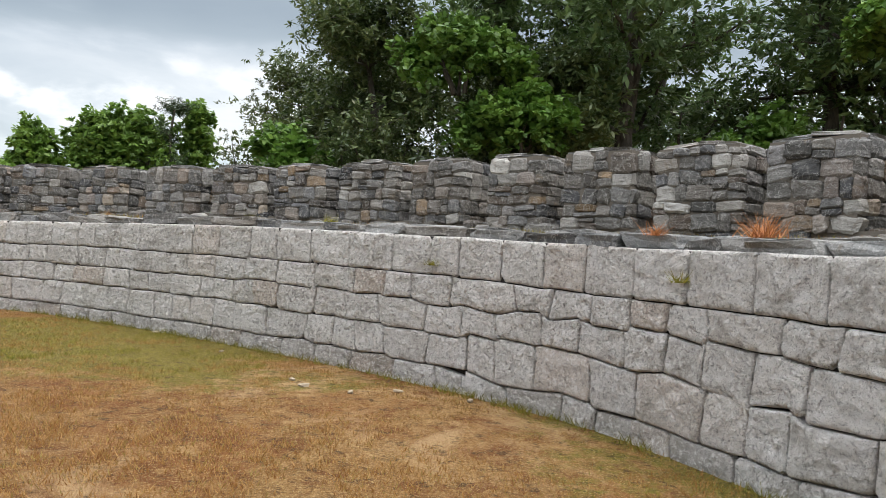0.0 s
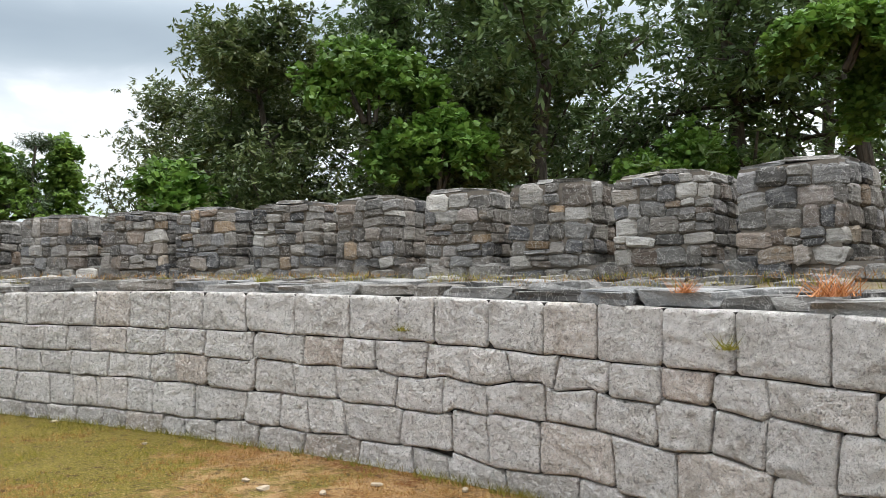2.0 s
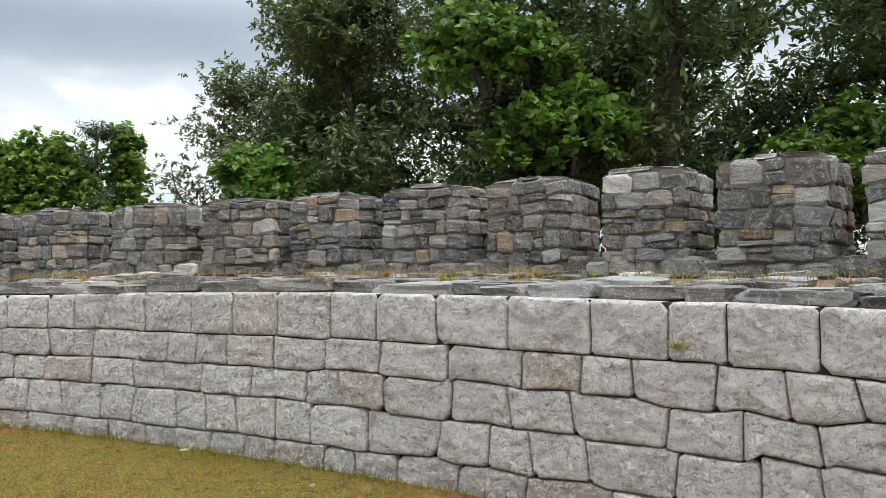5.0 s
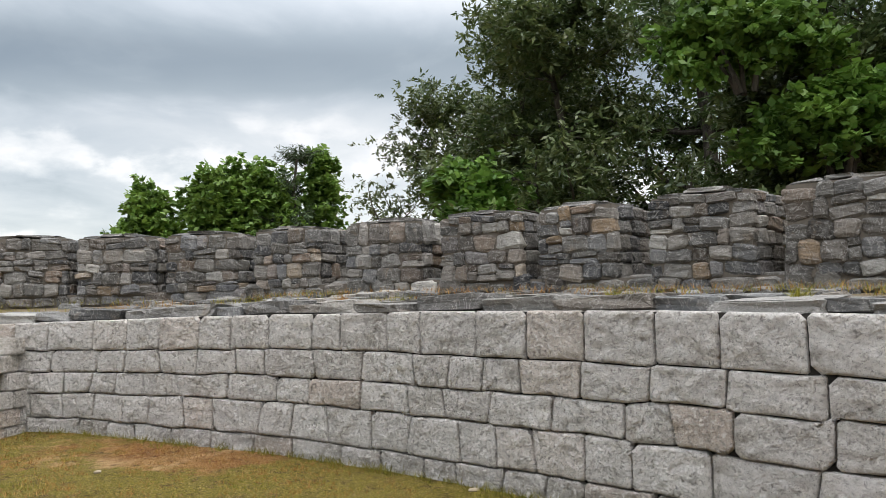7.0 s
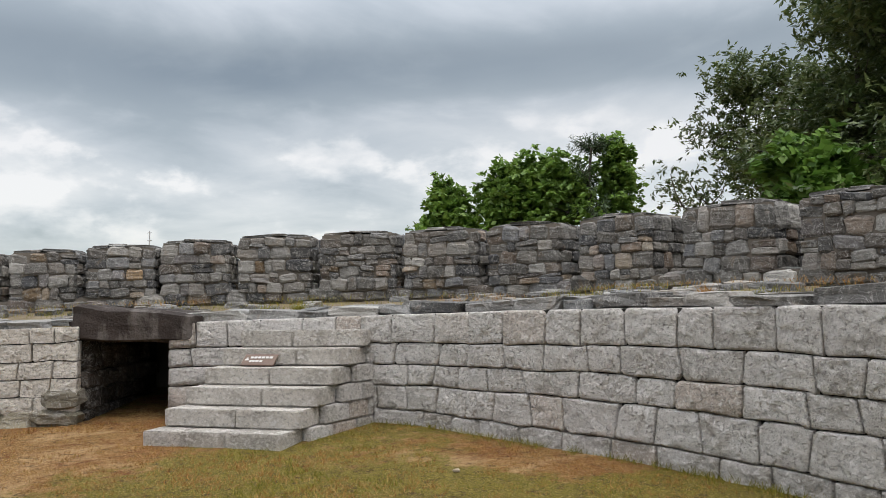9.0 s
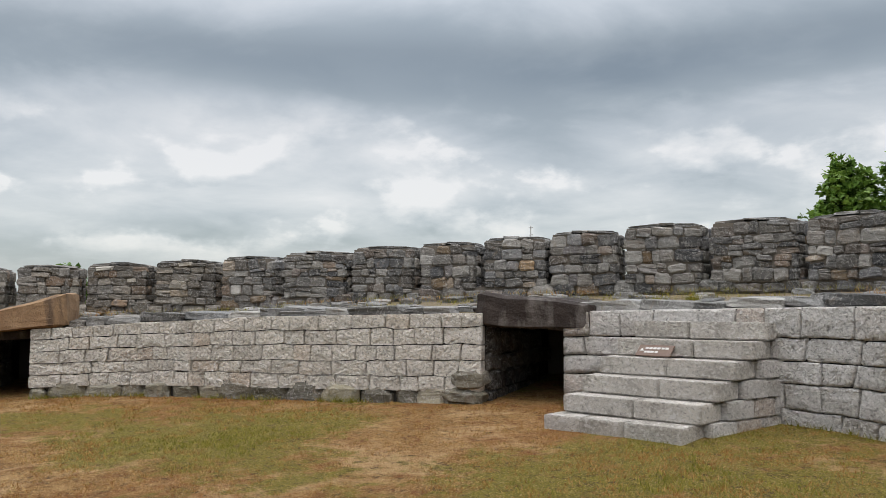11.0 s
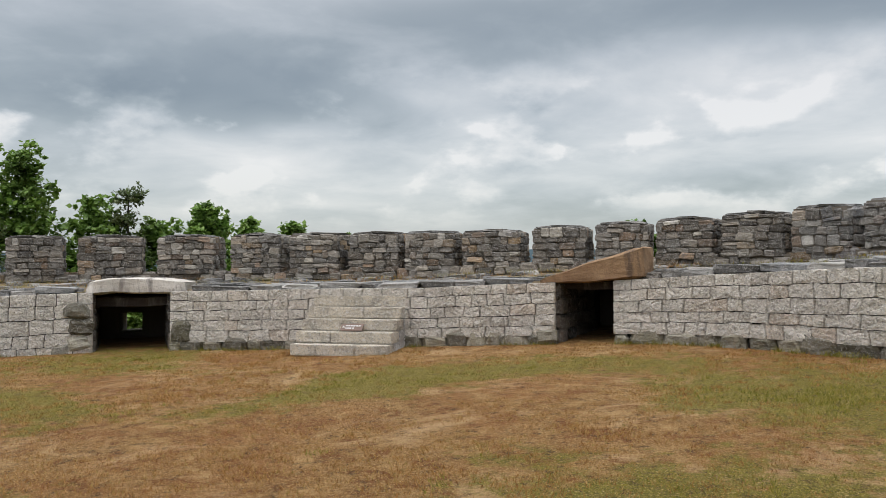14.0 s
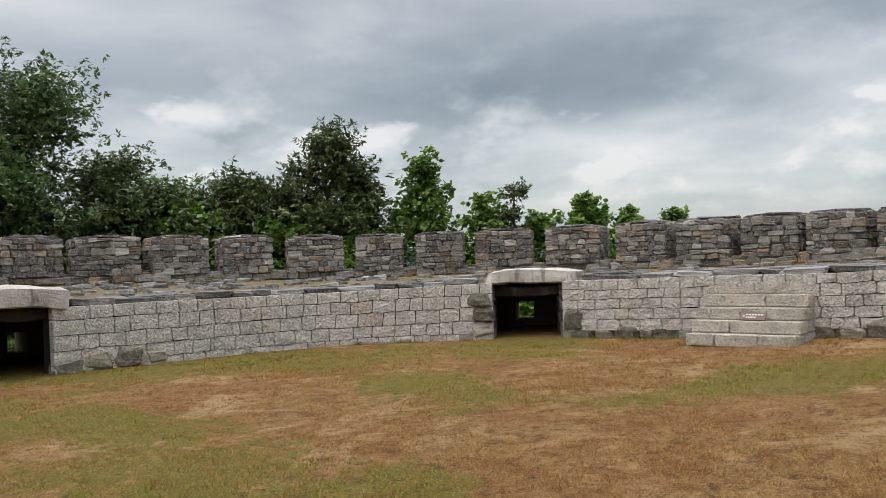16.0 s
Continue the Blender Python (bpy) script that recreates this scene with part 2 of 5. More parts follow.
def earth(name, grassy=1.0, mapped=False):
    """Dry lawn: bare tan soil, rusty dead grass, green patches."""
    k = Nodes(name)
    soil = k.ramp(k.noise(2.3, 6.0, 0.7), [(0.30, (0.176, 0.075, 0.024)), (0.50, (0.269, 0.134, 0.045)), (0.70, (0.361, 0.216, 0.087))])
    straw = k.ramp(k.noise(34, 5.0, 0.75, 0.4), [(0.36, (0.084, 0.036, 0.011)), (0.50, (0.269, 0.142, 0.043)), (0.64, (0.521, 0.352, 0.147))])
    c = k.mix(0.6, soil, straw)
    rust = k.noise(0.55, 6.0, 0.7, 0.5)
    c = k.mix(k.ramp(rust, [(0.44, (0, 0, 0)), (0.60, (0.75, 0.75, 0.75))]), c, (0.227, 0.088, 0.024))
    green = k.ramp(k.noise(45, 4.0, 0.75), [(0.36, (0.063, 0.058, 0.006)), (0.52, (0.151, 0.132, 0.012)), (0.66, (0.286, 0.228, 0.029))])
    clump = k.noise(2.6, 8.0, 0.74, 0.8)
    c = k.mix(k.ramp(clump, [(0.36, (0.85, 0.85, 0.85)), (0.46, (0, 0, 0))]), c, (0.386, 0.228, 0.091))
    c = k.mix(k.ramp(clump, [(0.52, (0, 0, 0)), (0.60, (0.85, 0.85, 0.85))]), c, (0.160, 0.056, 0.013))
    c = k.mix(k.ramp(k.noise(0.85, 8.0, 0.72, 0.7), [(0.53, (0, 0, 0)), (0.63, (0.75, 0.75, 0.75))]), c, (0.47, 0.30, 0.15))
    if mapped:
        at_node = k.n("ShaderNodeAttribute")
        at_node.attribute_name = "lush"
        patch = k.math("ADD", k.math("MULTIPLY", at_node.outputs["Fac"], 0.34), k.math("ADD", k.math("MULTIPLY", k.noise(1.1, 5.0, 0.7), 0.36), k.math("MULTIPLY", k.noise(3.4, 8.0, 0.76), 0.64)))
        c = k.mix(k.ramp(patch, [(0.60, (0, 0, 0)), (0.69, (0.9, 0.9, 0.9))]), c, green)
    else:
        patch = k.noise(0.8, 5.0, 0.65)
        c = k.mix(k.ramp(patch, [(0.46, (0, 0, 0)), (0.60, (0.7 * grassy, 0.7 * grassy, 0.7 * grassy))]), c, green)
    dark = k.noise(8, 6.0, 0.78)
    c = k.mix(k.ramp(dark, [(0.36, (0.85, 0.85, 0.85)), (0.47, (0, 0, 0))]), c, (0.059, 0.030, 0.010))
    c = k.mix(k.ramp(k.noise(60, 3.0, 0.8), [(0.56, (0, 0, 0)), (0.62, (0.75, 0.75, 0.75))]), c, (0.504, 0.352, 0.161))
    return k.bump([(clump, 0.12, 0.8), (k.noise(22, 5.0, 0.75), 0.06, 1.0), (k.noise(110, 3.0, 0.7), 0.012, 0.9)], 0.97, c)


def bank_soil(name):
    """Trodden grey-brown soil with grit and some yellow-green grass."""
    k = Nodes(name)
    c = k.ramp(k.noise(3.0, 6.0, 0.7), [(0.32, (0.095, 0.075, 0.054)), (0.5, (0.16, 0.13, 0.094)), (0.68, (0.235, 0.20, 0.155))])
    c = k.mix(k.ramp(k.noise(40, 5.0, 0.75), [(0.42, (0, 0, 0)), (0.6, (0.6, 0.6, 0.6))]), c, (0.33, 0.24, 0.13))
    c = k.mix(k.ramp(k.noise(1.2, 5.0, 0.7), [(0.48, (0, 0, 0)), (0.62, (0.5, 0.5, 0.5))]), c, (0.19, 0.165, 0.05))
    return k.bump([(k.noise(18, 5.0, 0.75), 0.05, 0.9), (k.noise(90, 3.0, 0.7), 0.012, 0.9)], 0.97, c)


def leafy(name, stops, gloss=0.36, through=0.30, patchy=True):
    k = Nodes(name)
    c = k.ramp(k.geo.outputs["Random Per Island"], stops)
    if patchy:
        big = k.noise(0.55, 3.0, 0.5)
        c = k.mix(k.ramp(big, [(0.38, (0.45, 0.45, 0.45)), (0.6, (0, 0, 0))]), c, (0.030, 0.052, 0.016))
        c = k.mix(k.ramp(k.noise(1.7, 3.0, 0.6), [(0.48, (0, 0, 0)), (0.62, (0.55, 0.55, 0.55))]), c, stops[-1][1])
    k.link(c, k.bsdf.inputs["Base Color"])
    k.bsdf.inputs["Roughness"].default_value = gloss
    k.bsdf.inputs["Specular IOR Level"].default_value = 0.35
    tr = k.n("ShaderNodeBsdfTranslucent")
    k.link(c, tr.inputs[0])
    ms = k.n("ShaderNodeMixShader")
    ms.inputs[0].default_value = through
    k.link(k.bsdf.outputs[0], ms.inputs[1])
    k.link(tr.outputs[0], ms.inputs[2])
    k.link(ms.outputs[0], k.nt.nodes["Material Output"].inputs[0])
    return k.mat


def bark_mat(name):
    k = Nodes(name)
    n = k.noise(9, 5.0, 0.65, 0.4, stretch=(1, 1, 0.25))
    c = k.ramp(n, [(0.35, (0.030, 0.026, 0.022)), (0.65, (0.11, 0.095, 0.08))])
    return k.bump([(n, 0.03, 0.9)], 0.95, c)


def plain(name, col, rough=0.7):
    k = Nodes(name)
    n = k.noise(35, 4.0, 0.6)
    c = k.mix(k.ramp(n, [(0.35, (0.35, 0.35, 0.35)), (0.6, (0, 0, 0))]), col, tuple(v * 0.6 for v in col))
    return k.bump([(n, 0.004, 0.5)], rough, c)


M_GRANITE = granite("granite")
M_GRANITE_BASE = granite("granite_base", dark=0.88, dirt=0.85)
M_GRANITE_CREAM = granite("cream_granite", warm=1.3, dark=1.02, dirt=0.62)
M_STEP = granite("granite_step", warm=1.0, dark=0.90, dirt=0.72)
M_STEP_CREAM = granite("yellowed_granite_step", warm=3.0, dark=0.98, dirt=0.7)
M_STONE = fieldstone("fieldstone")
M_STONE_BROWN = fieldstone("brown_fieldstone", stops=[(0.0, (0.20, 0.175, 0.15)), (0.18, (0.40, 0.36, 0.30)), (0.34, (0.24, 0.22, 0.20)), (0.48, (0.46, 0.41, 0.34)), (0.60, (0.30, 0.25, 0.20)), (0.74, (0.50, 0.46, 0.39)), (0.83, (0.34, 0.235, 0.165)), (0.90, (0.48, 0.34, 0.20)), (0.94, (0.46, 0.42, 0.36)), (1.0, (0.74, 0.70, 0.63))])
M_FOUND = fieldstone("foundation_stone", stops=[(0.0, (0.27, 0.235, 0.165)), (0.4, (0.46, 0.41, 0.31)), (0.7, (0.33, 0.30, 0.20)), (1.0, (0.58, 0.54, 0.45))])
# brown lining stone; the passage's inner shade is put into its dark tones
M_LINING = fieldstone("shaded_lining_stone", stops=[(0.0, (0.078, 0.065, 0.055)), (0.5, (0.143, 0.117, 0.094)), (1.0, (0.208, 0.169, 0.137))])
M_FLAG = fieldstone("flagstone", stops=[(0.0, (0.287, 0.281, 0.270)), (0.35, (0.425, 0.408, 0.379)), (0.6, (0.321, 0.327, 0.327)), (0.85, (0.528, 0.511, 0.471)), (1.0, (0.436, 0.379, 0.316))])
M_CORE = plain("grey_mortar", (0.15, 0.13, 0.108), 0.95)
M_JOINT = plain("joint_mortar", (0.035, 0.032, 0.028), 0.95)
M_LINTEL_DARK = slab_rock("dark_lintel_rock", (0.016, 0.012, 0.011), (0.042, 0.031, 0.026), (0.12, 0.105, 0.095))
M_LINTEL_TAN = slab_rock("tan_lintel_rock", (0.17, 0.095, 0.05), (0.27, 0.17, 0.095), (0.09, 0.06, 0.042))
M_LINTEL_PALE = slab_rock("pale_lintel_rock", (0.42, 0.385, 0.34), (0.58, 0.54, 0.49), (0.17, 0.15, 0.14))
M_EARTH = earth("dry_lawn", mapped=True)
M_BANK = bank_soil("terrace_earth")
M_BARK = bark_mat("bark")
M_LEAF = leafy("chestnut_leaf", [(0.0, (0.046, 0.074, 0.024)), (0.5, (0.074, 0.112, 0.037)), (0.85, (0.112, 0.149, 0.051)), (1.0, (0.163, 0.190, 0.074))])
M_LEAF_DARK = leafy("dark_leaf", [(0.0, (0.064, 0.113, 0.041)), (0.6, (0.104, 0.169, 0.061)), (1.0, (0.169, 0.244, 0.090))])
M_VINE = leafy("vine_leaf", [(0.0, (0.070, 0.157, 0.025)), (0.6, (0.110, 0.222, 0.037)), (1.0, (0.174, 0.291, 0.058))], 0.5, 0.32)
M_BUSH = leafy("bush_leaf", [(0.0, (0.092, 0.176, 0.033)), (0.6, (0.145, 0.262, 0.047)), (1.0, (0.227, 0.353, 0.073))], 0.5, 0.3)
M_PINE = leafy("pine_needle", [(0.0, (0.026, 0.052, 0.021)), (1.0, (0.065, 0.104, 0.044))], 0.55, 0.1)
M_GRASS_DRY = leafy("dry_grass_blade", [(0.0, (0.227, 0.093, 0.023)), (0.4, (0.336, 0.169, 0.048)), (0.8, (0.437, 0.266, 0.100)), (1.0, (0.286, 0.226, 0.057))], 0.8, 0.3, False)
M_GRASS_GREEN = leafy("green_grass_blade", [(0.0, (0.129, 0.132, 0.016)), (0.6, (0.224, 0.206, 0.029)), (1.0, (0.344, 0.272, 0.058))], 0.7, 0.35, False)
M_GRASS_RUST = leafy("rust_grass_blade", [(0.0, (0.30, 0.10, 0.035)), (1.0, (0.52, 0.24, 0.09))], 0.8, 0.2, False)
# distance haze is put into the hills' colour as blue-grey
M_HILL = plain("hazed_wooded_hill", (0.075, 0.115, 0.135), 1.0)
M_SIGN = plain("brown_sign_board", (0.155, 0.105, 0.082), 0.6)
M_PAINT = plain("white_sign_paint", (0.55, 0.54, 0.52), 0.6)
M_MAST = plain("galvanised_steel", (0.42, 0.43, 0.44), 0.5)
M_PALE = plain("pale_stone_chip", (0.34, 0.28, 0.20), 0.9)


# ---- mesh helpers ----
rng = np.random.default_rng(7)


def mesh_of(name, verts, faces, material, smooth=False):
    me = bpy.data.meshes.new(name)
    me.from_pydata([tuple(v) for v in verts], [], faces)
    me.materials.append(material)
    if smooth:
        me.polygons.foreach_set("use_smooth", [True] * len(me.polygons))
    me.update()
    return me


def part(name, bm, material, parent, label="", m=None):
    """One mesh object under a thing or a part; bm is a bmesh or a ready mesh."""
    if isinstance(bm, bmesh.types.BMesh):
        me = bpy.data.meshes.new(name)
        bm.to_mesh(me)
        bm.free()
        me.materials.append(material)
    else:
        me = bm
    ob = new(name, me)
    if parent is not None:
        ob.parent = parent
    if m is not None:
        ob.matrix_basis = m
    if label:
        tagged(ob, label)
    return ob


def thing(name, label, category, group="", kind="", m=None):
    ob = new(name)
    ob.empty_display_size = 0.2
    if m is not None:
        ob.matrix_basis = m
    return tagged(ob, label, category, group, kind)


def rough_block(seed, bevel=0.16, jitter=0.07, cuts=0):
    """A unit stone about the origin with worn corners."""
    r = random.Random(seed)
    bm = bmesh.new()
    bmesh.ops.create_cube(bm, size=1.0)
    for v in bm.verts:
        v.co += Vector((r.uniform(-1, 1), r.uniform(-1, 1), r.uniform(-1, 1))) * jitter
    bmesh.ops.bevel(bm, geom=bm.verts[:] + bm.edges[:], offset=bevel, segments=1, profile=0.6, affect="EDGES")
    if cuts:
        bmesh.ops.subdivide_edges(bm, edges=bm.edges[:], cuts=cuts, use_grid_fill=True)
    for v in bm.verts:
        v.co += Vector((r.uniform(-1, 1), r.uniform(-1, 1), r.uniform(-1, 1))) * jitter * 0.35
    bmesh.ops.recalc_face_normals(bm, faces=bm.faces[:])
    return bm


def block_set(name, material, count, **kw):
    out = []
    for i in range(count):
        bm = rough_block(100 + i, **kw)
        me = bpy.data.meshes.new(name)
        bm.to_mesh(me)
        bm.free()
        me.materials.append(material)
        out.append(me)
    return out


# ---- plan: inner wall line, anticlockwise from the east ----
PLAN = np.array([(3.1, 1.0), (2.75, 2.6), (1.98, 4.9), (1.38, 6.1), (.63, 7.12), (-.3, 8.05), (-1.4, 9.0), (-2.9, 10.12), (-4.2, 11.0), (-5.4, 11.68), (-6.8, 12.25), (-8.2, 12.8), (-9.6, 12.85), (-11.2, 12.4), (-12.4, 11.7), (-14.1, 10.75), (-15.9, 9.75), (-17.2, 9.0), (-18.15, 7.9), (-18.6, 6.8), (-19.5, 4.7), (-20.4, 2.4), (-21.2, 0.1), (-21.3, -1.4), (-20.2, -4.6), (-17.7, -6.8), (-15.5, -8.0), (-11, -9.2), (-5, -8.0), (0, -4.6)])
STEP = 0.05


def curve_line():
    n, out = len(PLAN), []
    for i in range(n):
        a, b, c, d = PLAN[i - 1], PLAN[i], PLAN[(i + 1) % n], PLAN[(i + 2) % n]
        for k in range(24):
            u = k / 24
            out.append(.5 * ((2 * b) + (c - a) * u + (2 * a - 5 * b + 4 * c - d) * u * u + (3 * b - a - 3 * c + d) * u ** 3))
    loop = np.vstack([out, out[:1]])
    run = np.r_[0, np.cumsum(np.linalg.norm(np.diff(loop, axis=0), axis=1))]
    s = np.arange(0, run[-1], STEP)
    return np.c_[np.interp(s, run, loop[:, 0]), np.interp(s, run, loop[:, 1])], run[-1]


LINE, LENGTH = curve_line()


def normals(blur):
    t = np.roll(LINE, -1, 0) - np.roll(LINE, 1, 0)
    k = np.ones(2 * blur + 1) / (2 * blur + 1)
    t = np.array([np.convolve(np.r_[t[-blur:, i], t[:, i], t[:blur, i]], k, "valid") for i in (0, 1)]).T
    t /= np.linalg.norm(t, axis=1)[:, None]
    return np.c_[t[:, 1], -t[:, 0]]


OUTWARD, OUTWARD_SHARP = normals(40), normals(6)


def at(s, off=0.0):
    """Plan point at s metres along the wall, off metres outward of its face."""
    i = s / STEP
    i0, f = int(math.floor(i)) % len(LINE), i - math.floor(i)
    i1 = (i0 + 1) % len(LINE)
    p = LINE[i0] * (1 - f) + LINE[i1] * f
    nrm = OUTWARD if abs(off) > 0.8 else OUTWARD_SHARP
    q = nrm[i0] * (1 - f) + nrm[i1] * f
    return p + off * q


def out_dir(s, wide=False):
    return (OUTWARD if wide else OUTWARD_SHARP)[int(round(s / STEP)) % len(LINE)]


def ground_z(x, y):
    return .16 - .0064 * x + .0479 * (1.2 * np.logaddexp(0, y / 1.2))


def level(knots):
    ks, kv = [k for k, _ in knots], [v for _, v in knots]
    return lambda s: float(np.interp(s % LENGTH, ks, kv))


wall_top = level([(0, 1.75), (3.65, 1.81), (5, 1.85), (7.6, 1.96), (10.3, 2.05), (12.5, 2.09), (15.3, 2.09), (17.6, 2.06), (19, 2.03), (20.5, 2.0), (22.3, 1.97), (24.9, 1.915), (27, 1.82), (28.8, 1.71), (30, 1.67), (32.3, 1.57), (33.8, 1.56), (37.4, 1.50), (39.2, 1.49), (42, 1.42), (44.5, 1.43), (47.7, 1.44), (55, 1.5), (72, 1.75)])
parapet_foot = level([(0, 1.95), (6, 2.08), (8, 2.14), (10.4, 2.22), (13, 2.29), (15, 2.36), (17, 2.33), (20, 2.29), (22, 2.26), (25, 2.16), (27, 2.0), (29, 1.91), (31, 1.82), (33, 1.73), (36, 1.68), (39, 1.68), (42, 1.70), (45, 1.80), (47, 1.85), (55, 1.85), (72, 1.95)])
merlon_top = level([(0, 3.1), (6, 3.24), (8, 3.31), (12, 3.34), (17, 3.37), (20, 3.39), (21.5, 3.29), (23, 3.19), (25, 3.13), (27, 3.01), (28.5, 2.91), (30, 2.82), (32, 2.74), (37, 2.76), (41, 2.73), (44, 2.82), (47, 2.87), (55, 2.9), (72, 3.1)])
TERRACE = 3.2
WALL_T = 1.05
# passages through the terrace: start, end along the wall
PASSAGES = [(20.6, 21.65), (28.83, 29.8), (37.43, 38.93), (47.72, 49.1)]
# the way each passage runs outward; the last two end in a small window
PASSAGE_AXES = [None, None, (-0.965, -0.262), (-0.664, -0.748)]


def foot(s):
    p = at(s)
    return float(ground_z(*p))


def prism(name, s0, s1, off0, off1, z0, z1, material, parent=None, step=0.25, label="", wide=False):
    """A strip of wall that follows the plan between two offsets and two level lines."""
    n = max(1, int(round((s1 - s0) / step)))
    verts, faces = [], []
    for i in range(n + 1):
        s = s0 + (s1 - s0) * i / n
        a, b = at(s, off0), at(s, off1)
        lo, hi = z0(s), z1(s)
        verts += [(*a, lo), (*b, lo), (*b, hi), (*a, hi)]
    for i in range(n):
        o, q = 4 * i, 4 * i + 4
        for j in range(4):
            k = (j + 1) % 4
            faces.append((o + j, o + k, q + k, q + j))
    faces += [(3, 2, 1, 0), tuple(4 * n + j for j in range(4))]
    return part(name, mesh_of(name, verts, faces, material), material, parent, label)


# ---- ground: one sheet to the horizon ----
CENTRE = np.array((-9.0, 2.0))


def lattice(ix, iy, seed):
    h = (ix.astype(np.int64) * 374761393 + iy.astype(np.int64) * 668265263 + seed * 1442695041) & 0x7FFFFFFF
    h = ((h ^ (h >> 13)) * 1274126177) & 0x7FFFFFFF
    return ((h ^ (h >> 16)) & 0xFFFF) / 65535.0


def soft_noise(x, y, seed, octaves=4):
    """Smooth noise on the plan, 0 to 1."""
    total, amp, norm = 0.0, 1.0, 0.0
    for o in range(octaves):
        ix, iy = np.floor(x), np.floor(y)
        fx, fy = x - ix, y - iy
        ux, uy = fx * fx * (3 - 2 * fx), fy * fy * (3 - 2 * fy)
        a, b = lattice(ix, iy, seed + o), lattice(ix + 1, iy, seed + o)
        c, d = lattice(ix, iy + 1, seed + o), lattice(ix + 1, iy + 1, seed + o)
        total = total + amp * ((a * (1 - ux) + b * ux) * (1 - uy) + (c * (1 - ux) + d * ux) * uy)
        norm += amp
        amp *= 0.55
        x, y = x * 2.03 + 17.3, y * 2.03 + 5.1
    return total / norm


SPARSE = LINE[::4]
SPARSE_OUT = OUTWARD_SHARP[::4]


def from_wall(pts):
    """Signed distance from the wall's face, negative inside the yard, and the place along it."""
    dist, along = np.zeros(len(pts)), np.zeros(len(pts))
    for k in range(0, len(pts), 4000):
        q = pts[k:k + 4000]
        i = ((q[:, None, :] - SPARSE[None]) ** 2).sum(2).argmin(1)
        dist[k:k + 4000] = ((q - SPARSE[i]) * SPARSE_OUT[i]).sum(1)
        along[k:k + 4000] = i * STEP * 4
    return dist, along


# green patches and trodden bare places on the lawn: x, y, size, how much
LAWN_PATCHES = [(-16.0, 3.8, 1.2, 0.8), (-14.4, 2.9, 1.1, 0.7), (-10.6, 1.1, 0.7, 0.8), (-16.0, 5.3, 1.0, 0.5), (-16.6, -4.0, 1.4, 0.6), (-12.7, 9.0, 1.2, 0.2), (-16.0, 8.1, 1.3, 0.3), (-10.9, 8.0, 0.9, 0.15), (-14.1, 11.2, 1.0, 0.5), (-6.8, 10.7, 0.4, 0.5), (-4.3, 10.3, 0.8, 0.5), (-3.8, 9.8, 1.0, 0.4), (-0.9, 7.7, 0.5, 0.4), (-2.5, 4.9, 0.4, 0.5), (-10.0, 5.9, 0.4, 0.5),
                (-16.7, 0.3, 1.0, -0.7), (-13.1, 5.1, 0.9, -0.6), (-14.0, -2.8, 1.2, -0.6), (-10.7, 9.6, 1.0, -0.5), (-6.2, 11.9, 0.7, -0.7), (-10.7, 11.0, 0.9, -0.8), (-8.2, 11.6, 0.8, -0.6), (-1.8, 5.1, 1.6, -0.6), (-0.3, 5.7, 0.8, -0.5)]


def lushness(pts):
    """How green the lawn is at plan points: patches, and a belt below the north-eastern wall."""
    x, y = pts[:, 0], pts[:, 1]
    d, s = from_wall(pts)
    n = soft_noise(x * 0.33 + 3.1, y * 0.33 + 8.2, 3, 4)
    belt = np.exp(-((d + 1.3) / 1.5) ** 2) * np.clip((s - 7) / 4, 0, 1) * np.clip((19 - s) / 4, 0, 1)
    lush = (n - 0.5) * 2.0 + 0.28 + 0.85 * belt
    for px, py, size, amount in LAWN_PATCHES:
        lush = lush + amount * np.exp(-((x - px) ** 2 + (y - py) ** 2) / size ** 2)
    return np.clip(lush, 0, 1)


def build_ground():
    ns = 240
    rim = np.array([at(LENGTH * i / ns, TERRACE + WALL_T * 0.5) for i in range(ns)])
    verts, faces = [(*CENTRE, ground_z(*CENTRE))], []
    rings = [k / 50 for k in range(1, 51)] + [1.04, 1.1, 1.25, 1.5, 2.0, 3.0, 5.0, 9.0, 20.0, 60.0, 160.0]
    for k in rings:
        for p in rim:
            q = CENTRE + (p - CENTRE) * k
            if k <= 1.0:
                z = ground_z(*q)
                z = z + 0.012 * noise.noise((q[0] * 0.9, q[1] * 0.9, 0.0)) + 0.02 * noise.noise((q[0] * 0.25, q[1] * 0.25, 3.0))
            else:
                d = np.linalg.norm(q - CENTRE) * (1 - 1 / k)
                z = ground_z(*(CENTRE + (q - CENTRE) / k)) - 0.6 * min(d, 2.0) - 0.10 * min(max(d - 2.0, 0), 60) - 0.012 * min(max(d - 62, 0), 838)
                z += 0.15 * noise.noise((q[0] * 0.2, q[1] * 0.2, 0.0))
            verts.append((*q, z))
    for j in range(ns):
        faces.append((0, 1 + j, 1 + (j + 1) % ns))
    for r in range(len(rings) - 1):
        for j in range(ns):
            a, b = 1 + r * ns + j, 1 + r * ns + (j + 1) % ns
            faces.append((a, a + ns, b + ns, b))
    me = mesh_of("ground", verts, faces, M_EARTH, True)
    v = np.array(verts)
    lush = lushness(v[:, :2])
    lush[np.linalg.norm(v[:, :2] - CENTRE, axis=1) > 40] = 1.0
    me.attributes.new("lush", "FLOAT", "POINT").data.foreach_set("value", lush)
    g = part("ground", me, M_EARTH, None)
    tagged(g, "dry brown lawn with patches of green grass and bare soil", "ground", kind="structure")


build_ground()


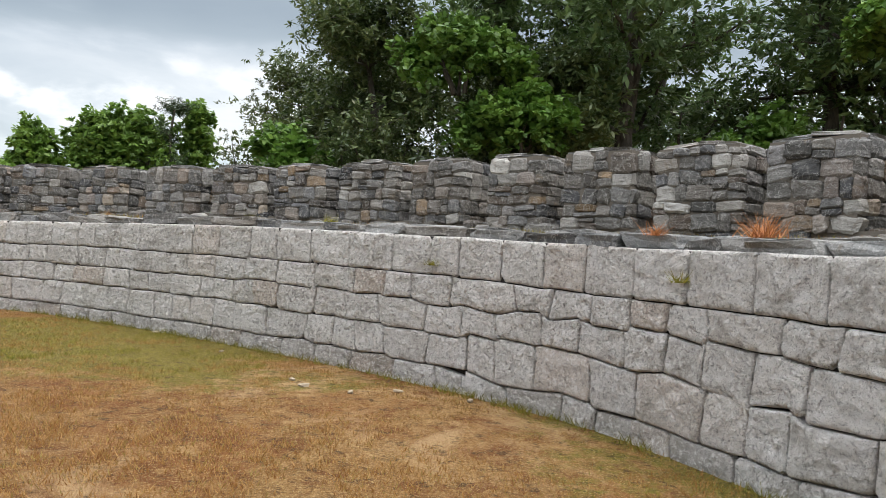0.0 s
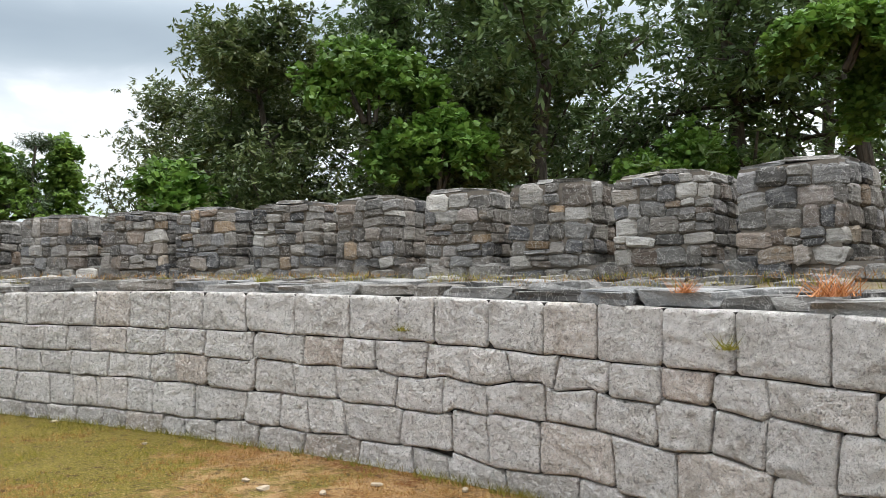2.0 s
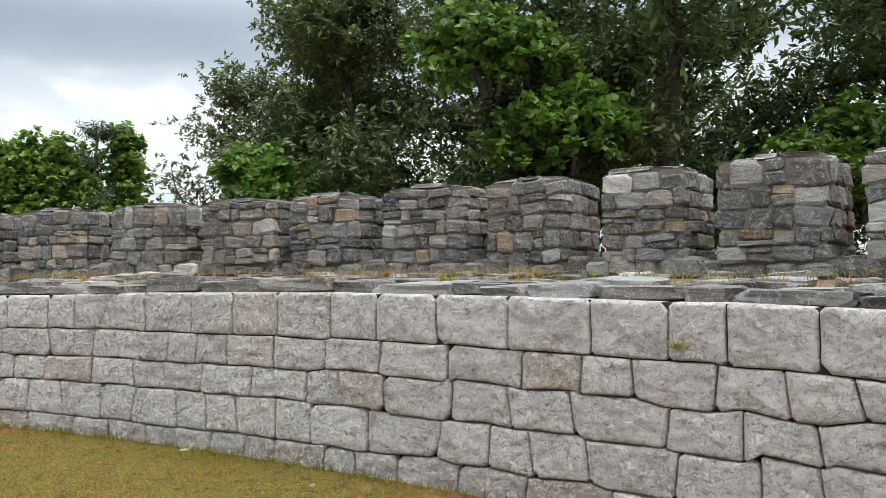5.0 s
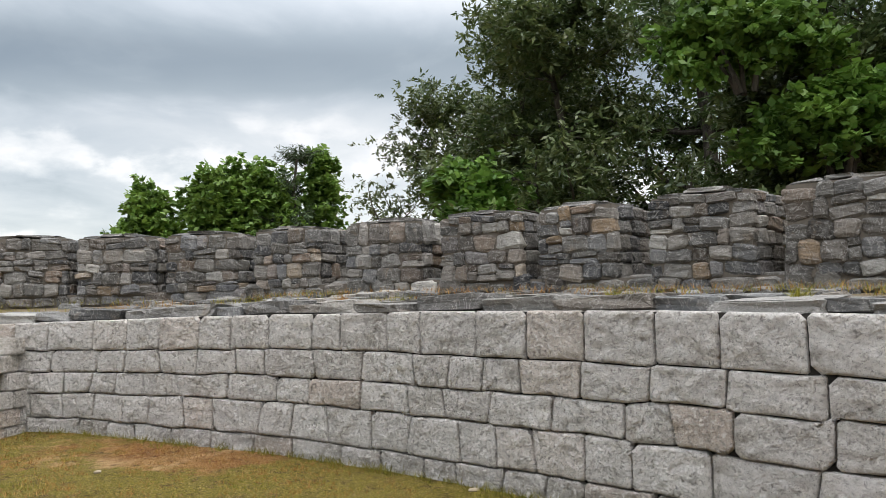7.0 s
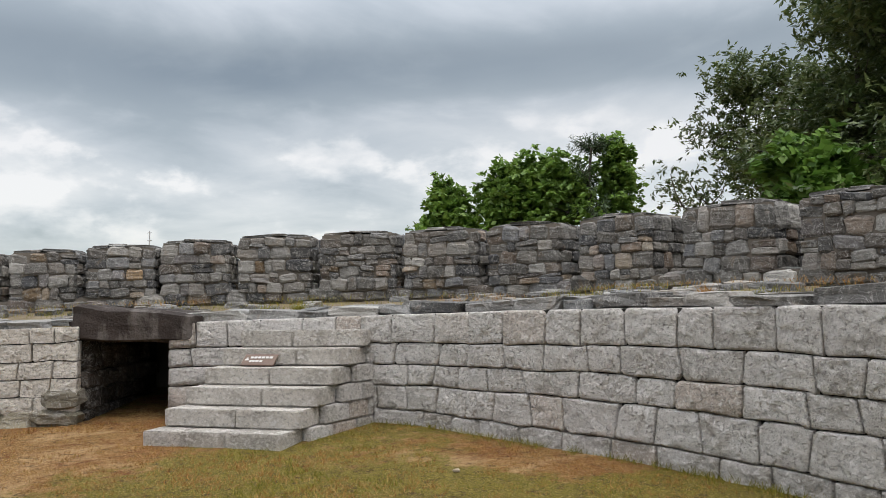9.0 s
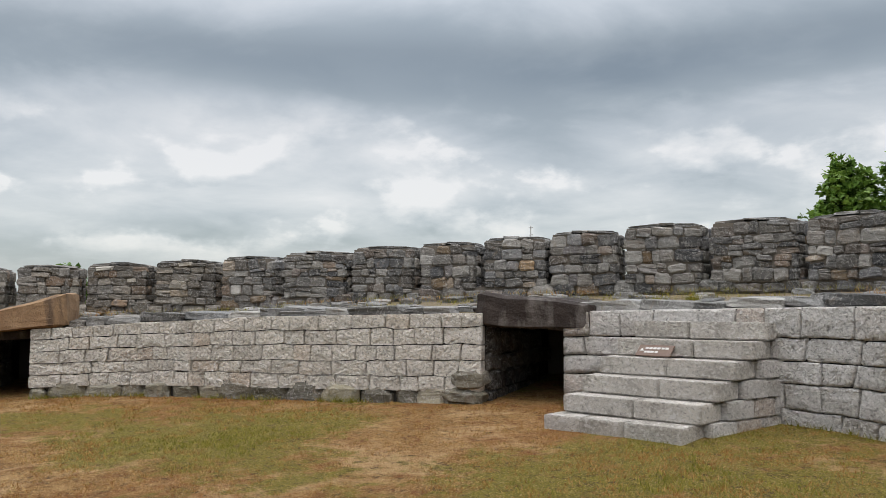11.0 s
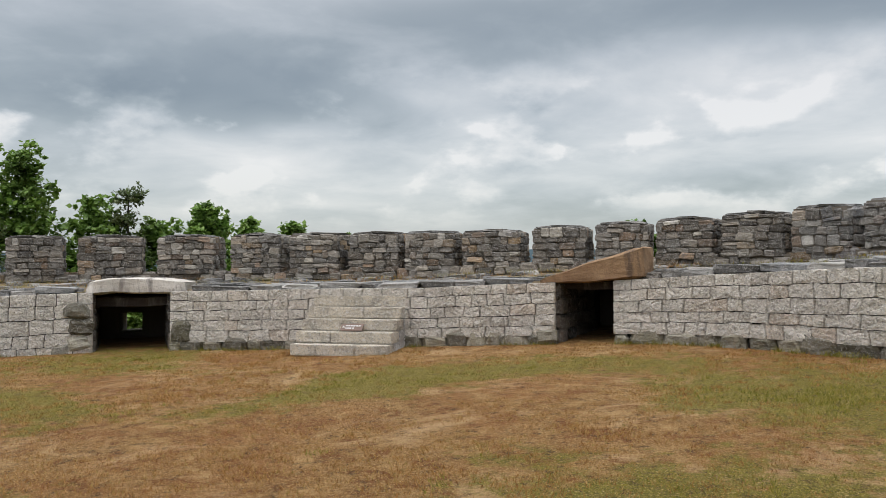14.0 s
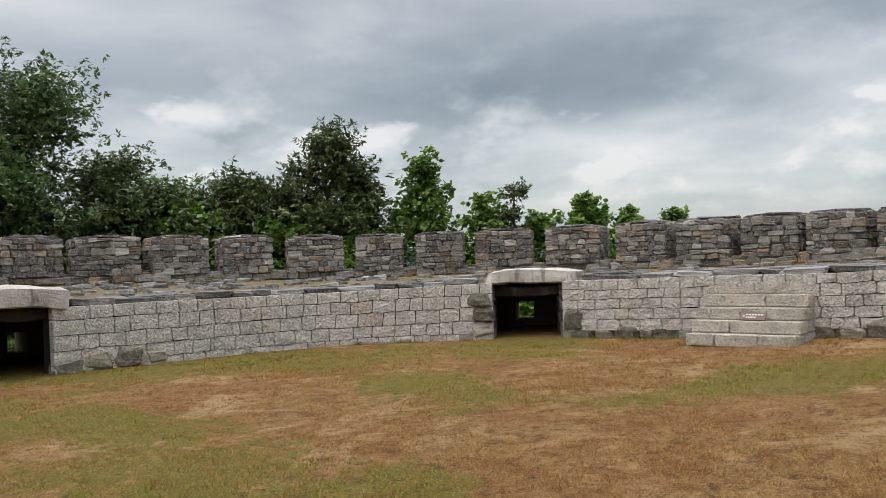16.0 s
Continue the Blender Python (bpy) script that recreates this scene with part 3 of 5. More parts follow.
# ---- terrace: earth bank behind the granite face ----
def build_terrace():
    n = 420
    prof = [(0.30, 0.0, -0.04), (0.55, 0.0, 0.03), (0.9, 0.22, 0.0), (1.8, 0.5, -0.02), (2.6, 0.78, -0.03), (TERRACE + 0.05, 0.95, -0.04)]
    verts, faces = [], []
    for i in range(n):
        s = LENGTH * i / n
        for off, f, lift in prof:
            p = at(s, off)
            z = wall_top(s) * (1 - f) + parapet_foot(s) * f + lift
            z += 0.035 * noise.noise((p[0] * 1.3, p[1] * 1.3, 5.0)) * (0.3 < off < 3.0)
            verts.append((*p, z))
    w = len(prof)
    for i in range(n):
        for j in range(w - 1):
            a, b = i * w + j, ((i + 1) % n) * w + j
            faces.append((a, a + 1, b + 1, b))
    t = part("terrace", mesh_of("terrace", verts, faces, M_BANK, True), M_BANK, None)
    tagged(t, "earth terrace with sparse dry grass behind the granite wall", "terrace", kind="structure")


build_terrace()


# ---- granite retaining wall ----
def solid_runs():
    runs, s = [], 0.0
    for a, b in PASSAGES:
        runs.append((s, a))
        s = b
    runs.append((s, LENGTH))
    return runs


class Course:
    """A joint line between two courses: points along s with their heights, bent at every block's corner."""
    def __init__(self, pts):
        self.s = [p[0] for p in pts]
        self.z = [p[1] for p in pts]

    def z_at(self, s):
        return float(np.interp(s, self.s, self.z))

    def between(self, a, b):
        return [(s, z) for s, z in zip(self.s, self.z) if a + 0.012 < s < b - 0.012]


def block_mesh_data(outline, seed):
    """A pitched block from its outline in (s, z): flat bed sides, chamfered arris, rough proud face."""
    r = random.Random(seed)
    # worn corners: every sharp corner is cut
    worn = []
    for k, q in enumerate(outline):
        a, b = outline[k - 1], outline[(k + 1) % len(outline)]
        la, lb = math.dist(q, a), math.dist(q, b)
        turn = ((a[0] - q[0]) * (b[0] - q[0]) + (a[1] - q[1]) * (b[1] - q[1])) / (la * lb + 1e-9)
        if turn > -0.75 and min(la, lb) > 0.08:
            c = r.uniform(0.008, 0.020) if q[0] > 20 else r.uniform(0.010, 0.030) if r.random() < 0.8 else r.uniform(0.03, 0.06)
            worn += [(q[0] + (a[0] - q[0]) * c / la, q[1] + (a[1] - q[1]) * c / la), (q[0] + (b[0] - q[0]) * c / lb, q[1] + (b[1] - q[1]) * c / lb)]
        else:
            worn.append(q)
    outline = worn
    fine = 0.034 if outline[0][0] < 12 else 0.05 if outline[0][0] < 20 else 0.075
    outline = []
    for k, q in enumerate(worn):
        a = worn[(k + 1) % len(worn)]
        cuts = max(1, round(math.dist(q, a) / fine))
        outline += [(q[0] + (a[0] - q[0]) * i / cuts, q[1] + (a[1] - q[1]) * i / cuts) for i in range(cuts)]
    cs = (min(p[0] for p in outline) + max(p[0] for p in outline)) / 2
    cz = sum(p[1] for p in worn) / len(worn)
    gap = 0.0052 if fine < 0.06 else 0.006
    base = foot(cs)
    shift = Vector((r.uniform(0, 50), r.uniform(0, 50), r.uniform(0, 50)))

    def inset(d):
        out = []
        for s, z in outline:
            l = math.hypot(s - cs, z - cz) + 1e-6
            out.append((cs + (s - cs) * (1 - d / l), cz + (z - cz) * (1 - d / l)))
        return out

    def shrink(k):
        return [(cs + (s - cs) * k, cz + (z - cz) * k) for s, z in outline]

    proud = r.uniform(0.0, 0.016)
    n = len(outline)
    levels = [(inset(gap), 0.16, 0.0), (inset(gap), 0.030, 0.15), (inset(gap + 0.003), 0.013 - proud, 0.4), (inset(gap + 0.014), 0.003 - proud, 0.7)]
    levels += [(shrink(k), -proud - 0.007 * (1 - k), 1.0) for k in ((0.87, 0.72, 0.56, 0.40, 0.22) if fine < 0.06 else (0.93, 0.5))]
    levels.append(([(cs, cz)], -proud - 0.007, 1.0))
    verts, faces = [], []
    for pts, depth, wob in levels:
        for s, z in pts:
            q = Vector((s, z, 0)) + shift
            d = depth + wob * (0.018 * noise.noise(q * 16) + 0.008 * noise.noise(q * 7))
            p = at(s, d + 0.035 * (z - base))
            verts.append((p[0], p[1], z + wob * 0.004 * noise.noise(q * 23)))
    rows = len(levels) - 2
    for k in range(rows):
        for j in range(n):
            a, b = k * n + j, k * n + (j + 1) % n
            faces.append((a, b, b + n, a + n))
    for j in range(n):
        faces.append((rows * n + j, rows * n + (j + 1) % n, (rows + 1) * n))
    return verts, faces


def build_granite():
    walls = []
    r = random.Random(11)
    for number, (a, b) in enumerate(solid_runs()):
        wall = thing("wall_%d" % (number + 1), "retaining wall of pale pitched granite blocks with tight joints", "stone wall", kind="structure")
        walls.append(wall)
        prism("core", a + (0.03 if number else 0), b - 0.03, 0.075, 0.5, lambda s: foot(s) - 0.4, lambda s: wall_top(s) - 0.01, M_JOINT, wall)
        five = a < 18
        nc = 5
        low = 0.0 if five or number == 3 else 0.17
        # joints of every course
        joints = []
        for c in range(nc):
            js, s = [a], a
            lo, hi = (0.34, 0.64) if five else (0.26, 0.54)
            while True:
                s += r.uniform(lo, hi)
                if s > b - lo * 0.85:
                    break
                js.append(s)
            js.append(b)
            joints.append(js)
        lines = []
        fr = [0.0] + [(c + r.uniform(-0.04, 0.04)) / nc for c in range(1, nc)] + [1.0]
        if five:
            fr = [0.0, 0.20, 0.41, 0.585, 0.755, 1.0]
        for c in range(nc + 1):
            cuts = set(joints[min(c, nc - 1)]) | set(joints[max(c - 1, 0)])
            cuts |= {a, b}
            pts = []
            for s in sorted(cuts):
                lo, hi = foot(s) + low - (0.12 if low == 0 else 0.02), wall_top(s)
                z = lo + (hi - lo) * fr[c]
                if 0 < c < nc:
                    amp = (0.016 if c == nc - 1 else 0.050 * min(1.0, max(0.35, 1.1 - (s - 6) / 8))) if five else 0.022
                    z += amp * 1.6 * noise.noise((s * 0.33, c * 7.3, 0.5)) + r.uniform(-amp, amp) * 0.7
                elif c == nc:
                    z += r.uniform(-0.006, 0.006)
                pts.append((s, z))
            lines.append(Course(pts))
        for c in range(nc):
            js = joints[c]
            lean = [0.0] + [r.uniform(-0.055, 0.055) * (1.0 if five else 0.6) if c < nc - 1 else r.uniform(-0.01, 0.01) for _ in js[1:-1]] + [0.0]
            for i in range(len(js) - 1):
                s0, s1 = js[i], js[i + 1]
                lo, hi = lines[c], lines[c + 1]
                bottom = [(s0, lo.z_at(s0))] + lo.between(s0, s1) + [(s1, lo.z_at(s1))]
                top = [(s0 + lean[i], hi.z_at(s0 + lean[i]))] + hi.between(s0 + lean[i], s1 + lean[i + 1]) + [(s1 + lean[i + 1], hi.z_at(s1 + lean[i + 1]))]
                outline = top + bottom[::-1]
                v, f = block_mesh_data(outline, r.random())
                mid = np.mean(v, axis=0)
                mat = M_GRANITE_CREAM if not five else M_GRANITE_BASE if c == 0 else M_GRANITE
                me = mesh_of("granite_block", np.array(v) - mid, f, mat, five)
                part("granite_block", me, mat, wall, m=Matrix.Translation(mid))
    return walls


granite_walls = build_granite()


# ---- parapet: low rubble course and merlons ----
STONES = block_set("stone", M_STONE, 30, bevel=0.16, jitter=0.10, cuts=1)
STONES_BROWN = block_set("stone", M_STONE_BROWN, 24, bevel=0.12, jitter=0.11, cuts=1)
FLAGS = block_set("flagstone", M_FLAG, 14, bevel=0.08, jitter=0.10, cuts=1)
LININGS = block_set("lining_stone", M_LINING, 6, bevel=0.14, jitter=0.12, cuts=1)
FOOTINGS = block_set("footing_stone", M_FOUND, 10, bevel=0.19, jitter=0.12, cuts=1)
# merlons, start and end along the wall
MERLONS = [(4.62, 5.45), (5.70, 6.47), (6.67, 7.52), (7.75, 8.6), (8.85, 9.65), (10.0, 10.9), (11.15, 12.2), (12.55, 13.4), (13.6, 14.62), (14.9, 15.83), (16.2, 17.0), (17.22, 18.0), (18.1, 18.85), (18.92, 19.68), (19.77, 20.62), (20.7, 21.58), (21.65, 22.6), (22.75, 23.78), (23.95, 25.13), (25.27, 26.3), (26.5, 27.25), (27.35, 28.1), (28.2, 28.93), (29.02, 29.8), (29.95, 30.88), (31.15, 32.42), (32.6, 33.7), (33.85, 34.97), (35.22, 36.27), (36.45, 37.3), (37.57, 38.48), (38.7, 39.62), (39.82, 40.62), (40.85, 41.65), (41.85, 42.75), (43.0, 43.85), (44.1, 45.1), (45.3, 46.4), (46.6, 47.6), (47.8, 48.7)]
SILL = 0.17


def put_stone(kinds, r, parent, name, x, y, z, w, d, h, turn=0.0, tip=3.0, slant=1.0):
    me = kinds[r.randrange(len(kinds))]
    ob = part(name, me, None, parent)
    m = pose(x, y, z, 0, 0, turn + r.uniform(-3, 3)) @ pose(0, 0, 0, r.uniform(-tip, tip), r.uniform(-tip, tip) * slant, 0)
    ob.matrix_basis = m @ Matrix.Diagonal((w, d, h, 1))
    return ob


def split(total, lo, hi, r):
    out = []
    while total > 0.02:
        w = r.uniform(lo, hi)
        if total - w < lo * 0.7:
            w = total
        w = min(w, total)
        out.append(w)
        total -= w
    return out


def build_merlon(s0, s1, seed):
    r = random.Random(seed)
    off = TERRACE
    a, b = at(s0, off), at(s1, off)
    mid = (a + b) / 2
    wide = float(np.linalg.norm(b - a))
    yaw = math.degrees(math.atan2(a[1] - b[1], a[0] - b[0]))
    sm = (s0 + s1) / 2
    z0, z1 = parapet_foot(sm) + SILL - 0.05, merlon_top(sm)
    tall = z1 - z0 - 0.07
    far = sm > 27
    thing_ob = thing("merlon", "square merlon of brown-grey flat mortared stones with a slab cap" if far else "square merlon of grey and brown mortared fieldstone with a slab cap", "merlon", "merlons of the parapet", m=pose(mid[0], mid[1], z0, 0, 0, yaw))
    depth = WALL_T
    bm = bmesh.new()
    bmesh.ops.create_cube(bm, size=1.0)
    for v in bm.verts:
        v.co = Vector((v.co.x * (wide - 0.08), v.co.y * (depth - (0.10 if far else 0.07)) + depth / 2, (v.co.z + 0.5) * tall))
    part("core", bm, M_CORE, thing_ob)
    z = 0.0
    kinds = STONES_BROWN if far else STONES
    rows = split(tall, 0.10, 0.175, r) if far else split(tall, 0.125, 0.225, r)
    taper = 0.02
    for k, h in enumerate(rows):
        zc = z + h / 2
        ww = wide - taper * z
        x = -ww / 2
        for w in split(ww, 0.12, 0.36, r):
            dep = r.uniform(0.14, 0.2)
            edge = 0.018 * (abs(x + w / 2) > ww / 2 - 0.2)
            drop = 1.6 * edge if k == len(rows) - 1 else 0
            # now and then two thin stones fill the place of one
            cut = r.uniform(0.36, 0.64) if r.random() < (0.12 if far else 0.2) and h > 0.13 else 1.0
            for lo, hi in ((0.0, cut), (cut, 1.0)):
                if hi - lo < 0.01:
                    continue
                put_stone(kinds, r, thing_ob, "stone", x + w / 2, dep / 2 - r.uniform(0.0, 0.022) + edge, z + h * (lo + hi) / 2 + r.uniform(-0.008, 0.008) - drop, w * r.uniform(0.96, 1.05), dep, h * (hi - lo) * r.uniform(0.92, 1.1), tip=4, slant=2.0)
            x += w
        for side in (-1, 1):
            y = 0.17
            for w in split(depth - 0.17, 0.2, 0.4, r):
                put_stone(kinds, r, thing_ob, "stone", side * (ww / 2 - 0.07 + r.uniform(-0.008, 0.022)), y + w / 2, zc, 0.16, w * r.uniform(0.97, 1.04), h * r.uniform(0.95, 1.1), tip=4)
                y += w
        z += h
    # cap: thin slabs laid to a low dome
    x, cw = -wide * 0.43, wide * 0.86
    for w in split(cw, 0.22, 0.5, r):
        for y, dy in ((depth * 0.20, depth * 0.34), (depth * 0.5, depth * 0.38), (depth * 0.80, depth * 0.34)):
            u, q = 2 * (x + w / 2) / wide, 2 * (y / depth) - 1
            put_stone(FLAGS, r, thing_ob, "cap_slab", x + w / 2, y + 0.01, tall - 0.022 + 0.078 * (1 - u * u) - 0.035 * q * q, w * 1.02, dy, r.uniform(0.04, 0.055), tip=1.2).rotation_euler.rotate_axis("Y", 0.10 * u)
        x += w
    return thing_ob


def build_parapet_foot():
    base = thing("wall_parapet", "low rubble parapet of dark fieldstone carrying the merlons", "stone wall", kind="structure")
    windows = []
    for (a, b), axis in zip(PASSAGES, PASSAGE_AXES):
        if axis:
            goal = at((a + b) / 2) + np.array(axis) * (TERRACE + WALL_T * 0.5) / float(np.dot(axis, out_dir((a + b) / 2, True)))
            far = [at(q, TERRACE + WALL_T * 0.5) - goal for q in np.arange(a - 3, b + 3, 0.02)]
            m = a - 3 + 0.02 * int(np.argmin([np.dot(v, v) for v in far]))
            windows.append((m - 0.17, m + 0.17))
    s = 0.0
    for a, b in windows:
        prism("core", s, a, TERRACE + 0.05, TERRACE + WALL_T, lambda q: foot(q) - 1.2, lambda q: parapet_foot(q) + SILL - 0.03, M_CORE, base)
        prism("window_sill", a, b, TERRACE + 0.05, TERRACE + WALL_T, lambda q: foot(q) - 1.2, lambda q: foot(q) + 0.15, M_CORE, base)
        prism("window_head", a, b, TERRACE + 0.05, TERRACE + WALL_T, lambda q: foot(q) + 0.60, lambda q: parapet_foot(q) + SILL - 0.03, M_CORE, base)
        s = b
    prism("core", s, LENGTH, TERRACE + 0.05, TERRACE + WALL_T, lambda q: foot(q) - 1.2, lambda q: parapet_foot(q) + SILL - 0.03, M_CORE, base)
    r = random.Random(31)
    s = 4.0
    while s < 49:
        k = np.linalg.norm(at(s + 0.1, TERRACE) - at(s, TERRACE)) / 0.1
        w = r.uniform(0.2, 0.46) / k
        p = at(s + w / 2, TERRACE)
        t = out_dir(s, True)
        yaw = math.degrees(math.atan2(t[1], t[0])) - 90
        z = parapet_foot(s)
        h = SILL + r.uniform(-0.05, 0.07)
        q = p + t * 0.125
        put_stone(STONES_BROWN if s > 27 else STONES, r, base, "stone", q[0], q[1], z + h / 2 - 0.04, w * k * 1.0, 0.26, h, yaw)
        q = p + t * 0.36
        put_stone(STONES_BROWN if s > 27 else STONES, r, base, "stone", q[0], q[1], z + SILL - 0.045, w * k * 1.05, 0.36, 0.11, yaw)
        s += w


build_parapet_foot()
for i, (a, b) in enumerate(MERLONS):
    build_merlon(a, b, 400 + i)


# ---- flagstones along the edge of the terrace ----
def build_flags():
    edge = thing("flagstone_edging", "edge course of weathered grey schist slabs on top of the wall", "paving", kind="structure")
    r = random.Random(57)
    for layer, back in enumerate((0.37, 0.76)):
        s = 1.0 + layer * 0.2
        while s < 49:
            w = r.uniform(0.28, 0.85)
            if any(a - 0.35 < s + w / 2 < b + 0.35 for a, b in PASSAGES):
                s += w
                continue
            t = out_dir(s + w / 2)
            yaw = math.degrees(math.atan2(t[1], t[0])) - 90
            d = r.uniform(0.38, 0.55)
            p = at(s + w / 2, back + r.uniform(-0.035, 0.035))
            h = r.uniform(0.08, 0.14)
            z = wall_top(s + w / 2) + (h / 2 - 0.012 if layer == 0 else 0.055 + r.uniform(-0.015, 0.015))
            put_stone(FLAGS, r, edge, "flagstone", p[0], p[1], z, w * 1.0, d, h, yaw, tip=2.5)
            s += w
    for _ in range(420):
        s, off = r.uniform(3.0, 48.5), r.uniform(0.95, TERRACE - 0.1)
        if any(a - 0.2 < s < b + 0.2 for a, b in PASSAGES) and off < 1.2:
            continue
        f = float(np.interp(off, [0.9, 1.8, 2.6, TERRACE], [0.22, 0.5, 0.78, 0.95]))
        p = at(s, off)
        k = r.uniform(0.5, 1.0)
        put_stone(FLAGS, r, edge, "flagstone", p[0], p[1], wall_top(s) * (1 - f) + parapet_foot(s) * f - 0.01, 0.42 * k, 0.30 * k, 0.10, r.uniform(0, 360), tip=6)
    return edge


build_flags()


# ---- footing boulders at the foot of the western walls ----
def build_footings():
    r = random.Random(77)
    for wall, (a, b) in zip(granite_walls, solid_runs()):
        if a < 18 or a > 49:
            continue
        s = a
        while s < b - 0.1:
            w = min(r.uniform(0.28, 0.6), b - s)
            t = out_dir(s + w / 2)
            yaw = math.degrees(math.atan2(t[1], t[0])) - 90
            p = at(s + w / 2, 0.16)
            h = r.uniform(0.28, 0.46)
            if 39.4 < s < 45.6:
                s += w
                continue
            put_stone(FOOTINGS, r, wall, "footing_stone", p[0], p[1], foot(s + w / 2) + 0.05 + r.uniform(-0.02, 0.04), w * 1.07, 0.36, h, yaw, tip=6)
            s += w


build_footings()


def build_jambs():
    """Unhewn boulders built into the corners beside the passages."""
    r = random.Random(88)
    for number, s, lift, w, h in ((3, 39.2, 0.22, 0.5, 0.32), (3, 39.16, 0.52, 0.42, 0.32), (3, 39.22, 0.83, 0.46, 0.30), (2, 37.2, 0.36, 0.44, 0.42), (2, 29.98, 0.16, 0.42, 0.30), (1, 21.86, 0.30, 0.46, 0.22), (1, 21.95, 0.10, 0.60, 0.22), (3, 47.45, 0.12, 0.52, 0.32), (3, 46.95, 0.16, 0.50, 0.34), (3, 46.4, 0.16, 0.56, 0.34), (3, 45.9, 0.16, 0.46, 0.30)):
        t = out_dir(s)
        p = at(s, 0.12)
        put_stone(FOOTINGS, r, granite_walls[number], "jamb_stone", p[0], p[1], foot(s) + lift, w, 0.36, h, math.degrees(math.atan2(t[1], t[0])) - 90, tip=4)


build_jambs()


# ---- passages ----
def rock_slab(seed, size, bend=0.0, taper=0.0):
    """A long natural rock, subdivided and worn, about its middle."""
    bm = bmesh.new()
    bmesh.ops.create_cube(bm, size=1.0)
    bmesh.ops.bevel(bm, geom=bm.edges[:] + bm.verts[:], offset=0.09, segments=1, affect="EDGES")
    bmesh.ops.subdivide_edges(bm, edges=bm.edges[:], cuts=3, use_grid_fill=True)
    for v in bm.verts:
        c = v.co
        c.z = (c.z + 0.5) * (1 + taper * c.x * 2) - 0.5
        c.z += bend * (c.x * c.x * -4 + 1)
        p = Vector((c.x * size[0], c.y * size[1], c.z * size[2]))
        w = noise.noise_vector(p * 2.2 + Vector((seed * 3.1, 0, 0))) * 0.055 + noise.noise_vector(p * 6.0 + Vector((0, seed, 0))) * 0.018
        v.co = p + w
    bmesh.ops.recalc_face_normals(bm, faces=bm.faces[:])
    return bm


def build_passage(i, a, b):
    r = random.Random(900 + i)
    tun = thing("passage_%d" % (i + 1), "dark stone-lined passage through the terrace under a lintel", "passage", kind="structure")
    head = (0.0, 0.0, -0.14, -0.06)[i]
    for s, sign in ((a, -1), (b, 1)):
        axis = np.array(PASSAGE_AXES[i]) if PASSAGE_AXES[i] else out_dir((a + b) / 2, True)
        p0, p1 = at(s, 0.0), at(s, 0.0) + axis * (TERRACE + 0.1)
        d = p1 - p0
        n = np.array((-d[1], d[0])) / np.linalg.norm(d) * (-sign)
        side = at((a + b) / 2 + sign, 0) - at((a + b) / 2, 0)
        if np.dot(n, side) < 0:
            n = -n
        lo, hi = foot(s) - 0.25, wall_top(s) - 0.03 + head * 0
        c = [p0 + n * 0.10 + d * 0.13, p1 + n * 0.10, p1 + n * 0.45, p0 + n * 0.45 + d * 0.13]
        v = [(*q, lo) for q in c] + [(*q, hi) for q in c]
        f = [(0, 1, 2, 3), (4, 5, 6, 7), (0, 1, 5, 4), (1, 2, 6, 5), (2, 3, 7, 6), (3, 0, 4, 7)]
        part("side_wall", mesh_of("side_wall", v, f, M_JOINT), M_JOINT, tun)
        yaw = math.degrees(math.atan2(d[1], d[0]))
        z = lo + 0.18
        while z < hi - 0.06:
            h = r.uniform(0.2, 0.36)
            y = 0.14 + r.uniform(0, 0.1)
            while y < 2.4:
                w = r.uniform(0.3, 0.7)
                q = p0 + d / np.linalg.norm(d) * (y + w / 2) + n * 0.10
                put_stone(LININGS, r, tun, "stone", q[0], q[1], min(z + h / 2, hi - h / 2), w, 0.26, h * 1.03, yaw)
                y += w
            z += h
    # roof slabs under the terrace
    m = (a + b) / 2
    t = out_dir(m, True)
    yaw = math.degrees(math.atan2(t[1], t[0])) - 90
    wide = float(np.linalg.norm(at(b) - at(a)))
    for k in range(4):
        p = at(m) + (np.array(PASSAGE_AXES[i]) if PASSAGE_AXES[i] else t) * (0.75 + 0.75 * k)
        bm = rock_slab(20 + i * 5 + k, (wide + 0.7, 0.78, 0.2))
        part("roof_slab", bm, M_LINTEL_DARK, tun, m=pose(p[0], p[1], wall_top(m) - 0.06 + head, 0, 0, yaw))
    return tun, m, t, yaw, wide


def build_lintel(i, m, t, yaw, wide):
    spec = [
        ("dark brown-black lintel rock bedded over the passage", M_LINTEL_DARK, (1.60, 0.90, 0.40), (0, 2, 0), -0.02, 0.12, 0.0, -0.1),
        ("tilted tan lintel rock with a raised pointed end", M_LINTEL_TAN, (1.85, 0.95, 0.33), (0, -2, 0), 0.14, 0.10, 0.0, 0.78),
        ("pale weathered lintel rock with dark water stains", M_LINTEL_PALE, (1.95, 0.95, 0.30), (0, 0, 0), 0.05, 0.02, 0.25, 0.0),
        ("pale rough lintel rock with a humped top", M_LINTEL_PALE, (2.0, 0.95, 0.38), (0, 0, 0), 0.09, 0.02, 0.35, 0.0),
    ][i]
    label, mat, size, turn, lift, shift, bend, taper = spec
    p = at(m) + t * 0.47
    p = p + np.array((t[1], -t[0])) * shift
    bm = rock_slab(60 + i, size, bend, taper)
    ob = part("lintel_rock", bm, mat, None, m=pose(p[0], p[1], wall_top(m) + lift, *turn) @ pose(0, 0, 0, 0, 0, yaw) if not any(turn) else pose(p[0], p[1], wall_top(m) + lift, 0, 0, yaw) @ pose(0, 0, 0, *turn))
    tagged(ob, label, "lintel")


